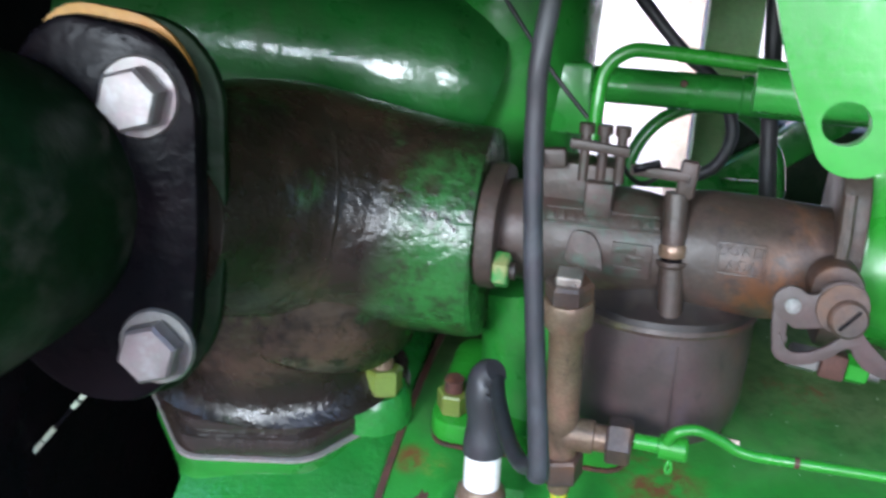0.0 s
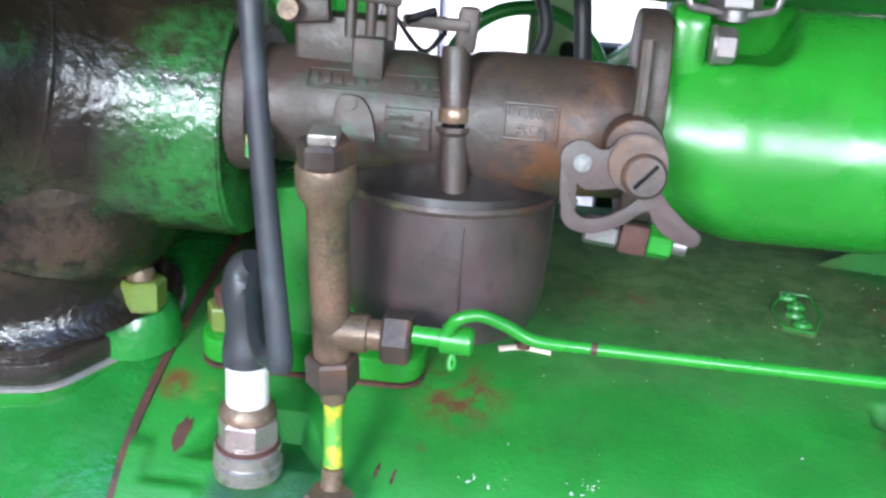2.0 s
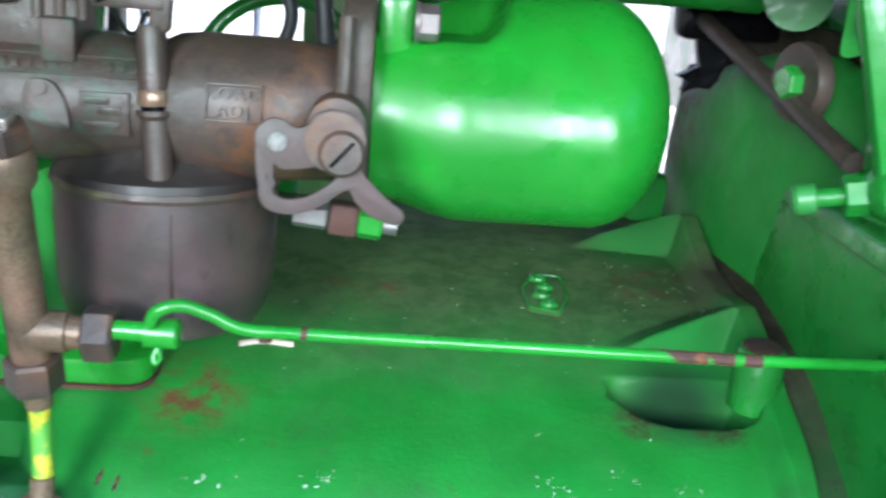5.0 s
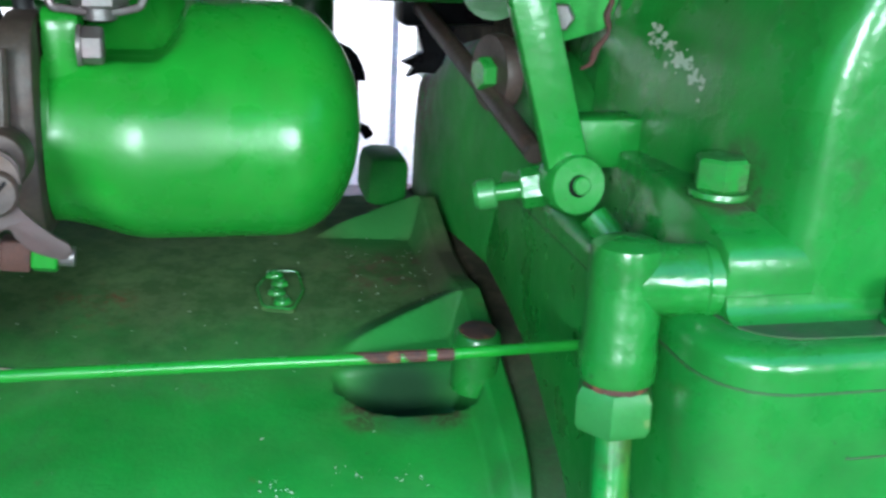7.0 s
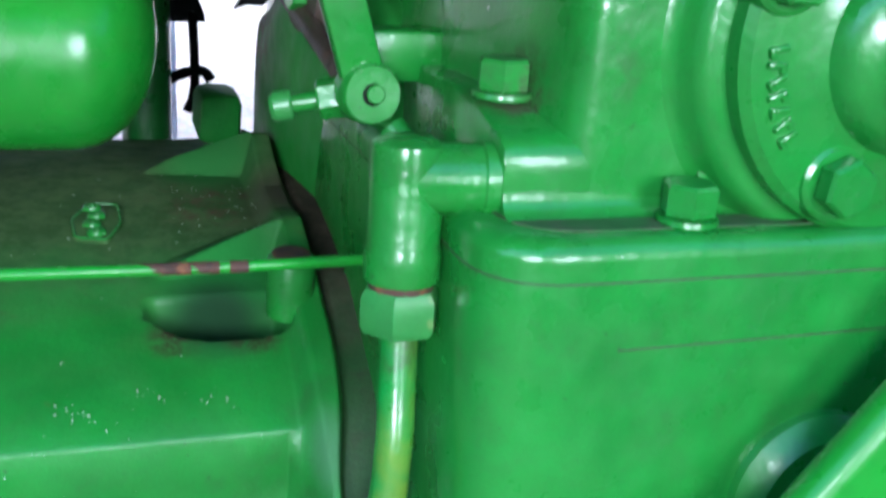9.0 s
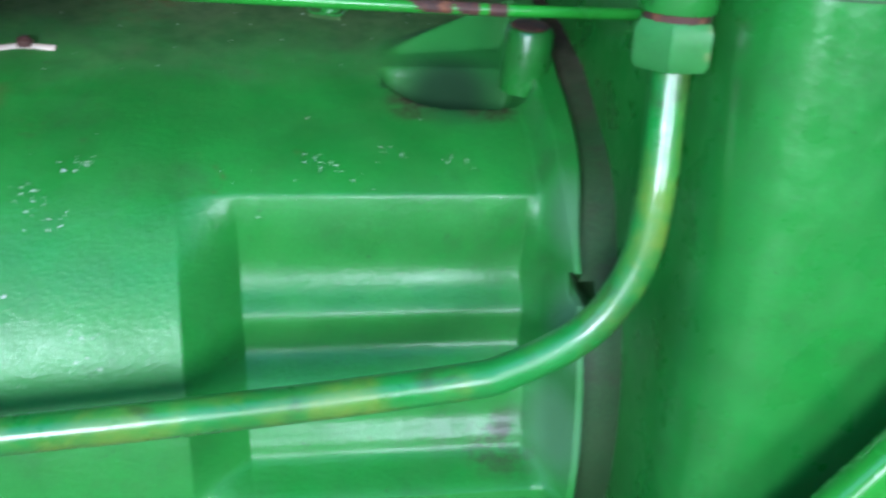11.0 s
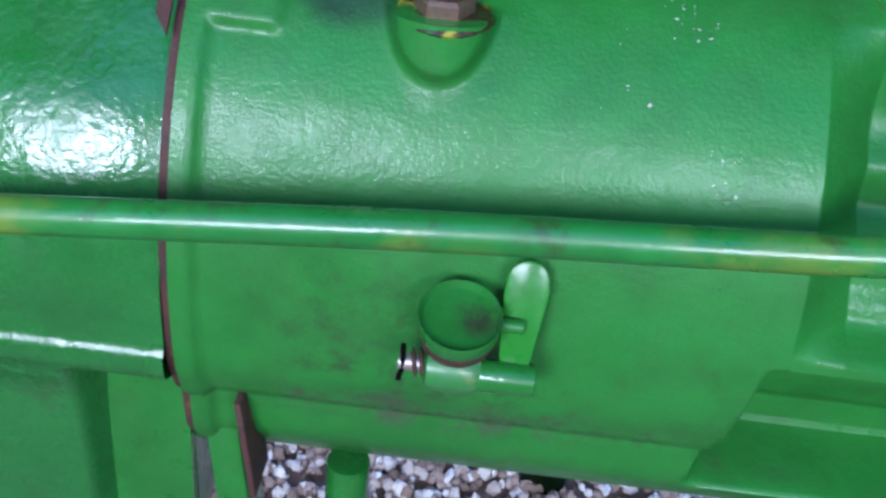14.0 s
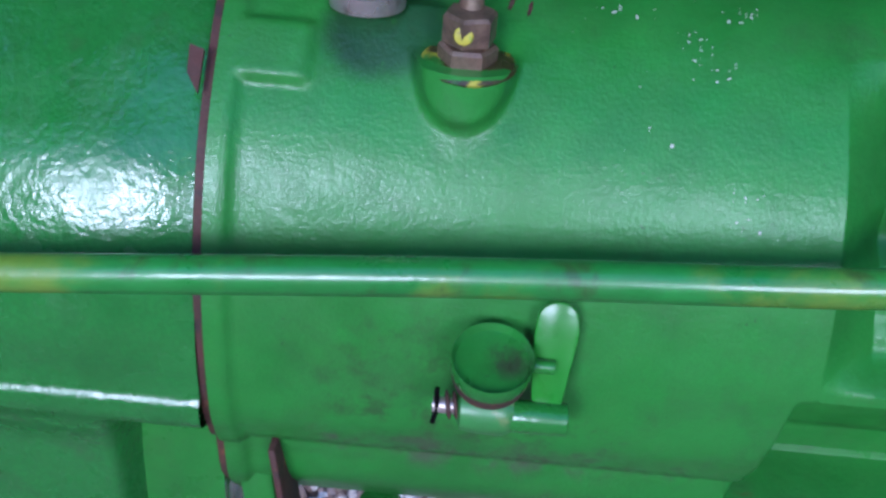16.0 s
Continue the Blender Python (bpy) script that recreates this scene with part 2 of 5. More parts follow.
YELLOW = mat("chipped_yellow_green_paint", (0.45, 0.42, 0.03), 0.4, spots=(((0.03, 0.25, 0.03), 45, 0.48, 0.56, 0.9), ((0.1, 0.06, 0.03), 70, 0.62, 0.7, 0.9)), grain=(500, 0.1, 0.06))
COVER = mat("oily_dark_casting", (0.022, 0.018, 0.016), 0.5, spots=(((0.045, 0.035, 0.028), 30, 0.5, 0.7, 0.7),), grain=(400, 0.1, 0.1), bumps=((90, 0.4),))
OILY = mat("oily_black_iron", (0.026, 0.021, 0.018), 0.2, spots=(((0.03, 0.022, 0.016), 30, 0.5, 0.7, 0.7),), grain=(400, 0.1, 0.1), bumps=((60, 0.8), (190, 0.6)), coat=0.4)
WHITE = mat("white_siding", (0.88, 0.88, 0.87), 0.6, grain=(40, 0.03, 0.1))
# light green post, its overexposed paleness put into the colour
LIT_GREEN = mat("overlit_light_green_paint", (0.34, 0.62, 0.26), 0.5, grain=(200, 0.05, 0.05))
BEIGE = mat("beige_trim", (0.55, 0.48, 0.38), 0.6, grain=(80, 0.05, 0.1))
STONE = mat("pale_gravel", (0.27, 0.185, 0.15), 0.8, spots=(((0.17, 0.10, 0.075), 40, 0.45, 0.65, 0.8),), grain=(300, 0.15, 0.2))
sn, sl = STONE.node_tree.nodes, STONE.node_tree.links
isl = sn.new("ShaderNodeNewGeometry")
rmp = sn.new("ShaderNodeValToRGB")
for pos, c in ((0.0, (0.20, 0.135, 0.11)), (0.35, (0.42, 0.31, 0.27)), (1.0, (0.74, 0.65, 0.60))):
    e = rmp.color_ramp.elements.new(pos)
    e.color = (*c, 1)
sl.new(isl.outputs["Random Per Island"], rmp.inputs[0])
sl.new(rmp.outputs[0], sn["Principled BSDF"].inputs["Base Color"])
EARTH = mat("dusty_ground", (0.30, 0.25, 0.21), 0.95, grain=(60, 0.2, 1.0), spec=0.0)

ROOF = mat("grey_boards", (0.22, 0.20, 0.18), 0.8, grain=(30, 0.2, 0.5))
FLAKE = mat("pale_flake", (0.42, 0.52, 0.40), 0.6, grain=(300, 0.1, 0.05))
OLIVE = mat("olive_painted_steel", (0.13, 0.19, 0.035), 0.4, spots=(((0.07, 0.055, 0.03), 60, 0.55, 0.7, 0.7),), grain=(500, 0.1, 0.06))
AMBER_PAINT = mat("ochre_paint_edge", (0.30, 0.15, 0.02), 0.55, grain=(300, 0.1, 0.05))
AMBER = mat("amber_glass", (0.25, 0.11, 0.012), 0.12, spots=(((0.12, 0.05, 0.01), 30, 0.5, 0.7, 0.6),), grain=(100, 0.05, 0.01), coat=0.5)
# green taken near black: shade on the elbow and far beam put in
DARK_GREEN = mat("shade_darkened_green_paint", (0.003, 0.014, 0.004), 0.5, spec=0.08, spots=((GRIME, 20, 0.5, 0.7, 0.5),), grain=(300, 0.2, 0.2), bumps=((70, 0.8),))
# the common green darkened for the hood's shade on the log, with grime
SHADED_GREEN = mat("shade_toned_green_gloss", (0.010, 0.105, 0.018), 0.35, spots=((GRIME, 12, 0.5, 0.75, 0.6),), grain=(500, 0.1, 0.08), bumps=((22, 1.2), (80, 0.6), (200, 0.3)), coat=0.8, coat_rough=0.08)
LEVER = mat("brown_stained_sheet_steel", (0.075, 0.056, 0.049), 0.55, metal=0.0, spec=0.3, spots=(((0.06, 0.045, 0.04), 40, 0.5, 0.7, 0.6),), grain=(500, 0.1, 0.08))
PIPE_PAINT = mat("streaked_green_paint", (0.014, 0.21, 0.030), 0.36, spots=(((0.16, 0.22, 0.02), 16, 0.46, 0.68, 0.7), ((0.03, 0.07, 0.015), 34, 0.52, 0.68, 0.8), (RUST, 40, 0.70, 0.74, 0.8)), grain=(500, 0.05, 0.04), bumps=((40, 0.4), (130, 0.16), (300, 0.08)), coat=0.3, coat_rough=0.15)
WORN_PAINT = mat("worn_green_paint", (0.035, 0.22, 0.045), 0.40, spots=(((0.26, 0.24, 0.10), 45, 0.54, 0.66, 0.8),), grain=(500, 0.08, 0.06), coat=0.2)
DUSTY = mat("dusty_green_paint", (0.030, 0.115, 0.030), 0.7, spec=0.2, spots=(((0.07, 0.065, 0.045), 25, 0.45, 0.65, 0.8),), grain=(500, 0.15, 0.1))
MATT_GREEN = mat("matt_green_paint", (0.024, 0.240, 0.034), 0.6, spec=0.2, zones=(((0.290, 0.35, 0.97), 0.075, (0.060, 0.045, 0.025), 0.42), ((0.293, 0.25, 1.03), 0.05, (0.05, 0.045, 0.025), 0.46)), spots=(((0.05, 0.06, 0.024), 16, 0.58, 0.75, 0.5),), grain=(500, 0.1, 0.08), bumps=((60, 0.3),))
HEDGE = mat("dark_foliage", (0.022, 0.032, 0.016), 0.9, spec=0.0, grain=(3, 0.3, 20.0))
GRIME_MAT = mat("grimy_seam", (0.03, 0.10, 0.025), 0.7, grain=(300, 0.2, 0.1))


# ---- mesh helpers ----
def obj(name, bm, material, parent=None, label="", smooth=True, angle=35):
    me = bpy.data.meshes.new(name)
    bmesh.ops.recalc_face_normals(bm, faces=bm.faces)
    bm.to_mesh(me)
    bm.free()
    me.materials.append(material)
    if smooth:
        me.shade_smooth()
        me.set_sharp_from_angle(angle=radians(angle))
    ob = new(name, me)
    if parent:
        ob.parent = parent
    if label:
        tagged(ob, label)
    return ob


def part(name, bm, material, parent, label="", **kw):
    """One mesh object under a thing or a part."""
    return obj(name, bm, material, parent, label, **kw)


def thing(name, label, category, group=""):
    """An Empty that carries the parts of one thing."""
    return tagged(new(name), label, category, group)


def basis(origin, z, x=None):
    """A frame at origin whose z runs along z."""
    z = Vector(z).normalized()
    x = Vector(x) if x else (Vector((1, 0, 0)) if abs(z.x) < 0.9 else Vector((0, 0, 1)))
    x = (x - z * x.dot(z)).normalized()
    m = Matrix((x, z.cross(x), z)).transposed().to_4x4()
    m.translation = origin
    return m


def rings(bm, loops, close=True, cap=(True, True)):
    """Skins a list of rings of equal length."""
    vs = [[bm.verts.new(p) for p in ring] for ring in loops]
    n = len(vs[0])
    for a, b in zip(vs, vs[1:]):
        for i in range(n if close else n - 1):
            bm.faces.new((a[i], a[(i + 1) % n], b[(i + 1) % n], b[i]))
    if cap[0]:
        bm.faces.new(vs[0][::-1])
    if cap[1]:
        bm.faces.new(vs[-1])
    return bm


def lathe(profile, m, seg=40, bm=None):
    """A turned shape: profile of (radius, height) along m's z."""
    bm = bm or bmesh.new()
    loops = [[m @ Vector((r * math.cos(2 * math.pi * i / seg), r * math.sin(2 * math.pi * i / seg), h)) for i in range(seg)] for r, h in profile]
    return rings(bm, loops)


def spline(points, n=8):
    """A smooth line through the points."""
    pts = [Vector(p) for p in points]
    pts = [2 * pts[0] - pts[1]] + pts + [2 * pts[-1] - pts[-2]]
    out = []
    for a, b, c, d in zip(pts, pts[1:], pts[2:], pts[3:]):
        for i in range(n):
            t = i / n
            out.append(0.5 * (2 * b + (c - a) * t + (2 * a - 5 * b + 4 * c - d) * t * t + (3 * b - a - 3 * c + d) * t ** 3))
    return out + [pts[-2]]


def sweep(points, radius, seg=14, smooth_by=8, bm=None, flat=1.0):
    """A round bar or tube along a line; radius: a number or one for each point."""
    bm = bm or bmesh.new()
    line = spline(points, smooth_by) if smooth_by else [Vector(p) for p in points]
    rad = radius if isinstance(radius, (list, tuple)) else [radius] * len(points)
    fine = [v.x for v in spline([(r_, 0, 0) for r_ in rad], smooth_by)] if smooth_by and len(rad) == len(points) and len(rad) > 2 else None
    loops, side = [], None
    for k, p in enumerate(line):
        d = (line[min(k + 1, len(line) - 1)] - line[max(k - 1, 0)]).normalized()
        if side is None:
            side = d.orthogonal().normalized()
        side = (side - d * side.dot(d)).normalized()
        up = d.cross(side)
        f = k / max(1, len(line) - 1) * (len(rad) - 1)
        i = min(int(f), len(rad) - 2) if len(rad) > 1 else 0
        r = rad[i] + (rad[min(i + 1, len(rad) - 1)] - rad[i]) * (f - i)
        r = fine[k] if fine else r
        loops.append([p + r * (math.cos(a) * side + flat * math.sin(a) * up) for a in (2 * math.pi * j / seg for j in range(seg))])
    return rings(bm, loops)


def hexagon(flat, height, m, bm=None, chamfer=0.12, turn=0.0):
    """A hex head or nut with chamfered corners, from m's origin up."""
    bm = bm or bmesh.new()
    r = flat / math.sqrt(3)
    c = chamfer * flat
    ring = lambda s, h: [m @ Vector((r * s * math.cos(turn + math.pi * i / 3), r * s * math.sin(turn + math.pi * i / 3), h)) for i in range(6)]
    return rings(bm, [ring(0.9, 0), ring(1, c * 0.5), ring(1, height - c * 0.6), ring(0.88, height)])


def box(size, m, bevel=0.0, segments=2, bm=None):
    """A block with rounded edges, centred on m."""
    own = bmesh.new()
    bmesh.ops.create_cube(own, size=1.0, matrix=m @ Matrix.Diagonal((*size, 1)))
    if bevel:
        bmesh.ops.bevel(own, geom=own.edges[:], offset=bevel, segments=segments, affect="EDGES", profile=0.5)
    if bm is None:
        return own
    me = bpy.data.meshes.new("tmp")
    own.to_mesh(me)
    own.free()
    bm.from_mesh(me)
    bpy.data.meshes.remove(me)
    return bm


def plate(outline, thick, m, bevel=0.0, bm=None, segments=2):
    """A flat plate with the outline (x, y), rising by thick along m's z."""
    own = bmesh.new()
    lo = [own.verts.new(m @ Vector((x, y, 0))) for x, y in outline]
    face = own.faces.new(lo)
    top = bmesh.ops.extrude_face_region(own, geom=[face])
    d = (m.to_3x3() @ Vector((0, 0, thick)))
    bmesh.ops.translate(own, verts=[v for v in top["geom"] if isinstance(v, bmesh.types.BMVert)], vec=d)
    if bevel:
        nz = (m.to_3x3() @ Vector((0, 0, 1))).normalized()
        own.normal_update()
        rim = [e for e in own.edges if any(abs(f.normal.dot(nz)) > 0.9 for f in e.link_faces) and not all(abs(f.normal.dot(nz)) > 0.9 for f in e.link_faces)]
        bmesh.ops.bevel(own, geom=rim, offset=bevel, segments=segments, affect="EDGES", profile=0.5)
    if bm is None:
        return own
    me = bpy.data.meshes.new("tmp")
    own.to_mesh(me)
    own.free()
    bm.from_mesh(me)
    bpy.data.meshes.remove(me)
    return bm


def rounded(points, r, n=5):
    """An outline with its corners rounded by r."""
    out = []
    pts = [Vector((x, y, 0)) for x, y in points]
    for a, b, c in zip(pts[-1:] + pts[:-1], pts, pts[1:] + pts[:1]):
        u, v = (a - b), (c - b)
        k = min(r, u.length * 0.49, v.length * 0.49)
        p, q = b + u.normalized() * k, b + v.normalized() * k
        for i in range(n + 1):
            t = i / n
            w = (1 - t) ** 2 * p + 2 * t * (1 - t) * b + t * t * q
            out.append((w.x, w.y))
    return out


def extruded(profile, x0, x1, steps=1):
    """A closed section (y, z) carried along x."""
    return rings(bmesh.new(), [[(x0 + (x1 - x0) * k / steps, y, z) for y, z in profile] for k in range(steps + 1)])


def smooth_section(points, n=6):
    return [(p.x, p.y) for p in spline([(y, z, 0) for y, z in points], n)]


X, Y, Z = Vector((1, 0, 0)), Vector((0, 1, 0)), Vector((0, 0, 1))

# ---- setting ----
g = bmesh.new()
bmesh.ops.create_grid(g, x_segments=8, y_segments=8, size=60)
tagged(obj("ground", g, EARTH, smooth=False), "dusty ground under pale gravel", "ground", kind="structure")


def wall_panel(x0, x1):
    """A length of white siding with a lapped edge."""
    bm = box((x1 - x0 - 0.012, 0.05, 2.6), pose((x0 + x1) / 2, 3.6, 1.3), 0.008)
    return box((0.06, 0.03, 2.6), pose(x1 - 0.03, 3.56, 1.3), 0.006, bm=bm)


wall = tagged(obj("wall_back", box((16, 0.1, 2.7), pose(0, 3.7, 1.35)), WHITE, smooth=False), "bright white siding wall behind the tractor", "wall", kind="structure")
for k in range(-8, 12):
    part("siding_panel", wall_panel(k * 0.42, (k + 1) * 0.42), WHITE, wall)

tagged(obj("trim", box((0.075, 0.03, 2.5), pose(0.0, 3.52, 1.25), 0.006), BEIGE, smooth=False), "beige upright trim on the siding wall", "trim", kind="structure")

# dark ring added all round, far off and unseen, to close off low sky
hedge = rings(bmesh.new(), [[(r * math.cos(a), r * math.sin(a), h) for a in (2 * math.pi * k / 48 for k in range(48))] for r, h in ((30, 0), (30, 5.0), (31, 6.0), (32, 5.0), (32, 0))], cap=(False, False))
tagged(obj("backdrop", hedge, HEDGE, smooth=False), "unseen dark ring added to close off the low sky", "backdrop", kind="structure")

# unseen front wall added behind the walk; two openings either side of a pier
fw = tagged(obj("wall_front", box((2 * PIER, 0.16, 2.5), pose(0, FRONT_Y, 1.25), 0.01), ROOF, smooth=False), "unseen plain grey front wall added round two openings", "wall", kind="structure")
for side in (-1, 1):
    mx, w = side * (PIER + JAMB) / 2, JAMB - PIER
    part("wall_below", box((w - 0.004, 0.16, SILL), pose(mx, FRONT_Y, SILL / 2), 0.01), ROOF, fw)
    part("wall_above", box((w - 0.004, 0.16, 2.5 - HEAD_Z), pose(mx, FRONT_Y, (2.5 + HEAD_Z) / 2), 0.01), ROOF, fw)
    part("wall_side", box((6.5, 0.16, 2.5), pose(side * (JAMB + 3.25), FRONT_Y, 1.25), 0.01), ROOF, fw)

# roof added out of view over the tractor, cutting off the high sky
tagged(obj("ceiling", box((16, 2.3, 0.08), pose(0, 0.60, 2.74), 0.01), ROOF, smooth=False), "unseen plain grey roof added to cut off the sky", "ceiling", kind="structure")

# ---- engine block: a barrel with a stepped side pocket, a spot face for the plug, webs and a raised end flange ----
TOP = [(0.36, 0.880), (0.27, 0.886), (0.20, 0.884), (0.14, 0.876), (0.085, 0.864), (0.045, 0.851), (0.005, 0.833), (-0.02, 0.810), (-0.043, 0.778),
       (-0.057, 0.74), (-0.062, 0.70), (-0.0575, 0.655), (-0.0480, 0.632), (-0.0415, 0.6235), (-0.0360, 0.6185), (-0.0345, 0.611), (-0.028, 0.588), (-0.006, 0.562)]
INNER = [(0.838, 0.008), (0.833, -0.001), (0.825, -0.0060), (0.81, -0.0075), (0.79, -0.006), (0.778, -0.010), (0.768, -0.018), (0.756, -0.017), (0.748, -0.0185),
         (0.736, -0.032), (0.726, -0.034), (0.719, -0.0355), (0.711, -0.040), (0.704, -0.0425), (0.699, -0.052), (0.695, -0.062)]


def step(a, b, v):
    t = np.clip((v - a) / (b - a), 0, 1)
    return t * t * (3 - 2 * t)


def resample(points, gap):
    """Evenly spaced points on a smooth open section."""
    fine = np.array(smooth_section(points, 12))
    run = np.r_[0, np.cumsum(np.hypot(*np.diff(fine, axis=0).T))]
    at = np.linspace(0, run[-1], int(run[-1] / gap) + 1)
    return np.c_[np.interp(at, run, fine[:, 0]), np.interp(at, run, fine[:, 1])]


def sheet(name, grid, material, parent, label="", sharp=0, other=None, where=None):
    """A smooth mesh from a grid of points, rows by columns."""
    r, c = grid.shape[:2]
    idx = np.arange(r * c).reshape(r, c)
    quads = np.stack([idx[:-1, :-1], idx[1:, :-1], idx[1:, 1:], idx[:-1, 1:]], -1).reshape(-1, 4)
    me = bpy.data.meshes.new(name)
    me.from_pydata(grid.reshape(-1, 3).tolist(), [], quads.tolist())
    me.materials.append(material)
    me.shade_smooth()
    if sharp:
        me.set_sharp_from_angle(angle=radians(sharp))
    if other:
        me.materials.append(other)
        me.polygons.foreach_set("material_index", where[:-1, :-1].reshape(-1).astype(np.int32))
    ob = new(name, me)
    ob.parent = parent
    return tagged(ob, label) if label else ob


sec = resample(TOP, 0.0017)
xs = np.unique(np.r_[np.linspace(-0.1695, 0.312, 199), np.linspace(0.086, 0.126, 60), np.linspace(0.245, 0.292, 50), np.linspace(-0.096, -0.038, 48)])
d = np.gradient(sec, axis=0)
nrm = np.c_[d[:, 1], -d[:, 0]]
nrm = nrm / np.linalg.norm(nrm, axis=1)[:, None]
if nrm[0, 1] < 0:
    nrm = -nrm
GX, GY, GZ = np.broadcast_to(xs[:, None], (len(xs), len(sec))), np.broadcast_to(sec[:, 0], (len(xs), len(sec))), np.broadcast_to(sec[:, 1], (len(xs), len(sec)))
lift = np.zeros_like(GX)
# rim beside the joint, with its small lug
rim = 1 - step(-0.1610, -0.1582, GX)
lug = (1 - step(-0.134, -0.129, GX)) * step(0.7990, 0.8025, GZ) * (1 - step(0.8190, 0.8230, GZ))
lift = lift + 0.0040 * np.maximum(rim * (1 - step(0.83, 0.836, GZ)), lug)
# spot face round the plug: six flat sides
px_, py_ = (GX + 0.110) / 1.05, (GY + 0.004)
hexr = np.maximum(np.abs(py_), np.abs(py_) * 0.5 + np.abs(px_) * 0.866)
spot = (1 - step(0.0295, 0.0340, hexr)) * step(0.70, 0.71, GZ)
# fillet that runs down from the boss in a point
width = 0.024 * np.clip((GZ - 0.780) / 0.034, 0, 1) ** 0.7
lift = lift + 0.0012 * (1 - step(-0.008, 0.009, np.abs(GX + 0.067) - width)) * step(0.774, 0.790, GZ) * (1 - step(0.812, 0.822, GZ))
# webs that rise to the end flange
for x0, y0, y1, high, wide in ((0.198, 0.236, 0.240, 0.028, 0.030), (0.198, 0.096, 0.116, 0.022, 0.032)):
    along = np.clip((GX - x0) / (0.266 - x0), 0, 1) ** 0.85
    off = GY - (y0 + (y1 - y0) * along)
    across = np.where(off < 0, -2.6 * off, off) / (wide * (0.25 + 0.75 * along))
    lift = np.maximum(lift, high * along * np.clip(1.04 - across, 0, 1) * (1 - step(0.268, 0.284, GX)))
# end flange: a lip that rises to each web and dips between them, and the trough behind it
crest = np.interp(GY, (-0.05, 0.06, 0.100, 0.120, 0.150, 0.185, 0.215, 0.242, 0.275, 0.33), (0.011, 0.012, 0.019, 0.021, 0.011, 0.009, 0.018, 0.027, 0.016, 0.006))
back = 0.0075 * (1 - step(0.80, 0.85, GZ))      # the lip stands further in on the side
flange = step(0.259, 0.270, GX) * (1 - step(0.280, 0.286, GX + back))
lift = np.maximum(lift, crest * flange)
# hollow in front of the lower web
front = 0.0455 + 0.016 * np.clip((0.222 - GX) / 0.028, 0, 1) ** 2 + 0.004 * np.clip((GX - 0.25) / 0.02, 0, 1)
hollow = step(0.190, 0.202, GX) * (1 - step(0.258, 0.268, GX)) * step(0, 0.0030, GY - front) * (1 - step(0.068, 0.080, GY))
lift = lift - 0.026 * hollow
lift = lift + 0.006 * step(0.281, 0.290, GX) * step(0.03, 0.08, GY) - 1.6 * back * step(0.281, 0.288, GX + back)
lift = lift + (0.004 * np.sin(GX * 40 + GY * 25) * step(0.1, 0.2, GY)) * 0.25
PX, PY, PZ = GX + 0, GY + nrm[:, 0] * lift, GZ + nrm[:, 1] * lift
PZ = np.where(PZ > 0.8295, PZ + (0.8295 - PZ) * spot, PZ)
# boss under the oil tube: a spout that runs down the barrel to a point
dx_ = (GX + 0.067) / 0.0215
rho = np.hypot(dx_, np.clip((0.8150 - GZ) / 0.0255, 0, 2))
face = -0.0225 - 0.0205 * np.sqrt(np.clip(1 - 0.9 * dx_ ** 2, 0.02, 1))
blend = (1 - step(0.76, 1.16, rho)) * (GZ < 0.8154)
PY = np.where(face < PY, PY + (face - PY) * blend, PY)
# side pocket
curve = np.array(smooth_section([(y, z) for z, y in INNER], 8))
zz = np.linspace(0.68, 0.85, 341)
soft_y = np.interp(-zz, -curve[:, 1], curve[:, 0])
soft_y = np.convolve(np.pad(soft_y, 7, mode="edge"), np.hanning(17)[1:-1] / np.hanning(17).sum(), mode="valid")
inner = np.interp(GZ, zz, soft_y)
inside = np.clip((GX - 0.0945 + 0.05 * (GZ - 0.75)) / 0.026, 0, 1) * (1 - np.clip((GX - 0.254) / 0.016, 0, 1)) * (GZ < 0.838) * (GZ > 0.695)
PY = np.where(inner > PY, PY + (inner - PY) * inside, PY)
low = step(0.084, 0.097, GX - 0.12 * (GZ - 0.65)) * (1 - step(0.245, 0.262, GX)) * (1 - step(0.679, 0.688, GZ))
PY = PY + 0.052 * low * (1 - step(0.60, 0.585, GZ))
# slot in the flange
slot = step(0.268, 0.271, GX) * (1 - step(0.284, 0.287, GX)) * step(0.782, 0.784, GZ) * (1 - step(0.791, 0.793, GZ))
PY = PY + 0.02 * slot
block = thing("engine_block", "large green painted cast iron engine block, dusty on top", "engine block")
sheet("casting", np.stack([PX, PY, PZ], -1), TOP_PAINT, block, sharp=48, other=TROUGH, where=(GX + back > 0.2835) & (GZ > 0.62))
part("underside", extruded([(0.36, 0.86), (0.03, 0.80), (0.03, 0.62), (0.0, 0.568), (0.06, 0.545), (0.36, 0.545)], -0.169, 0.30), PAINT, block)
part("drain_boss", lathe([(0.010, 0), (0.012, 0.004), (0.012, 0.05)], basis((-0.094, 0.0, 0.50), Z), 20), PAINT, block)
clip = part("label_clip", sweep([(0.000, 0.088, 0.8662), (0.012, 0.092, 0.8668), (0.028, 0.090, 0.8664)], 0.0016, 8, 4, flat=0.4), BEIGE, block, "pale bent scrap of tin")
part("rust_knob", lathe([(0.004, 0), (0.0042, 0.003), (0.002, 0.005)], basis((0.013, 0.093, 0.8665), Z), 12), RUSTY, clip)
stud = part("pad_bolt", lathe([(0.0125, -0.034), (0.0125, -0.003), (0.0110, -0.0005), (0.0095, 0.0)], basis((0.2655, 0.060, 0.8905), (0, -0.10, 1)), 20), PAINT, block, "round green stud end with a rusty edge")
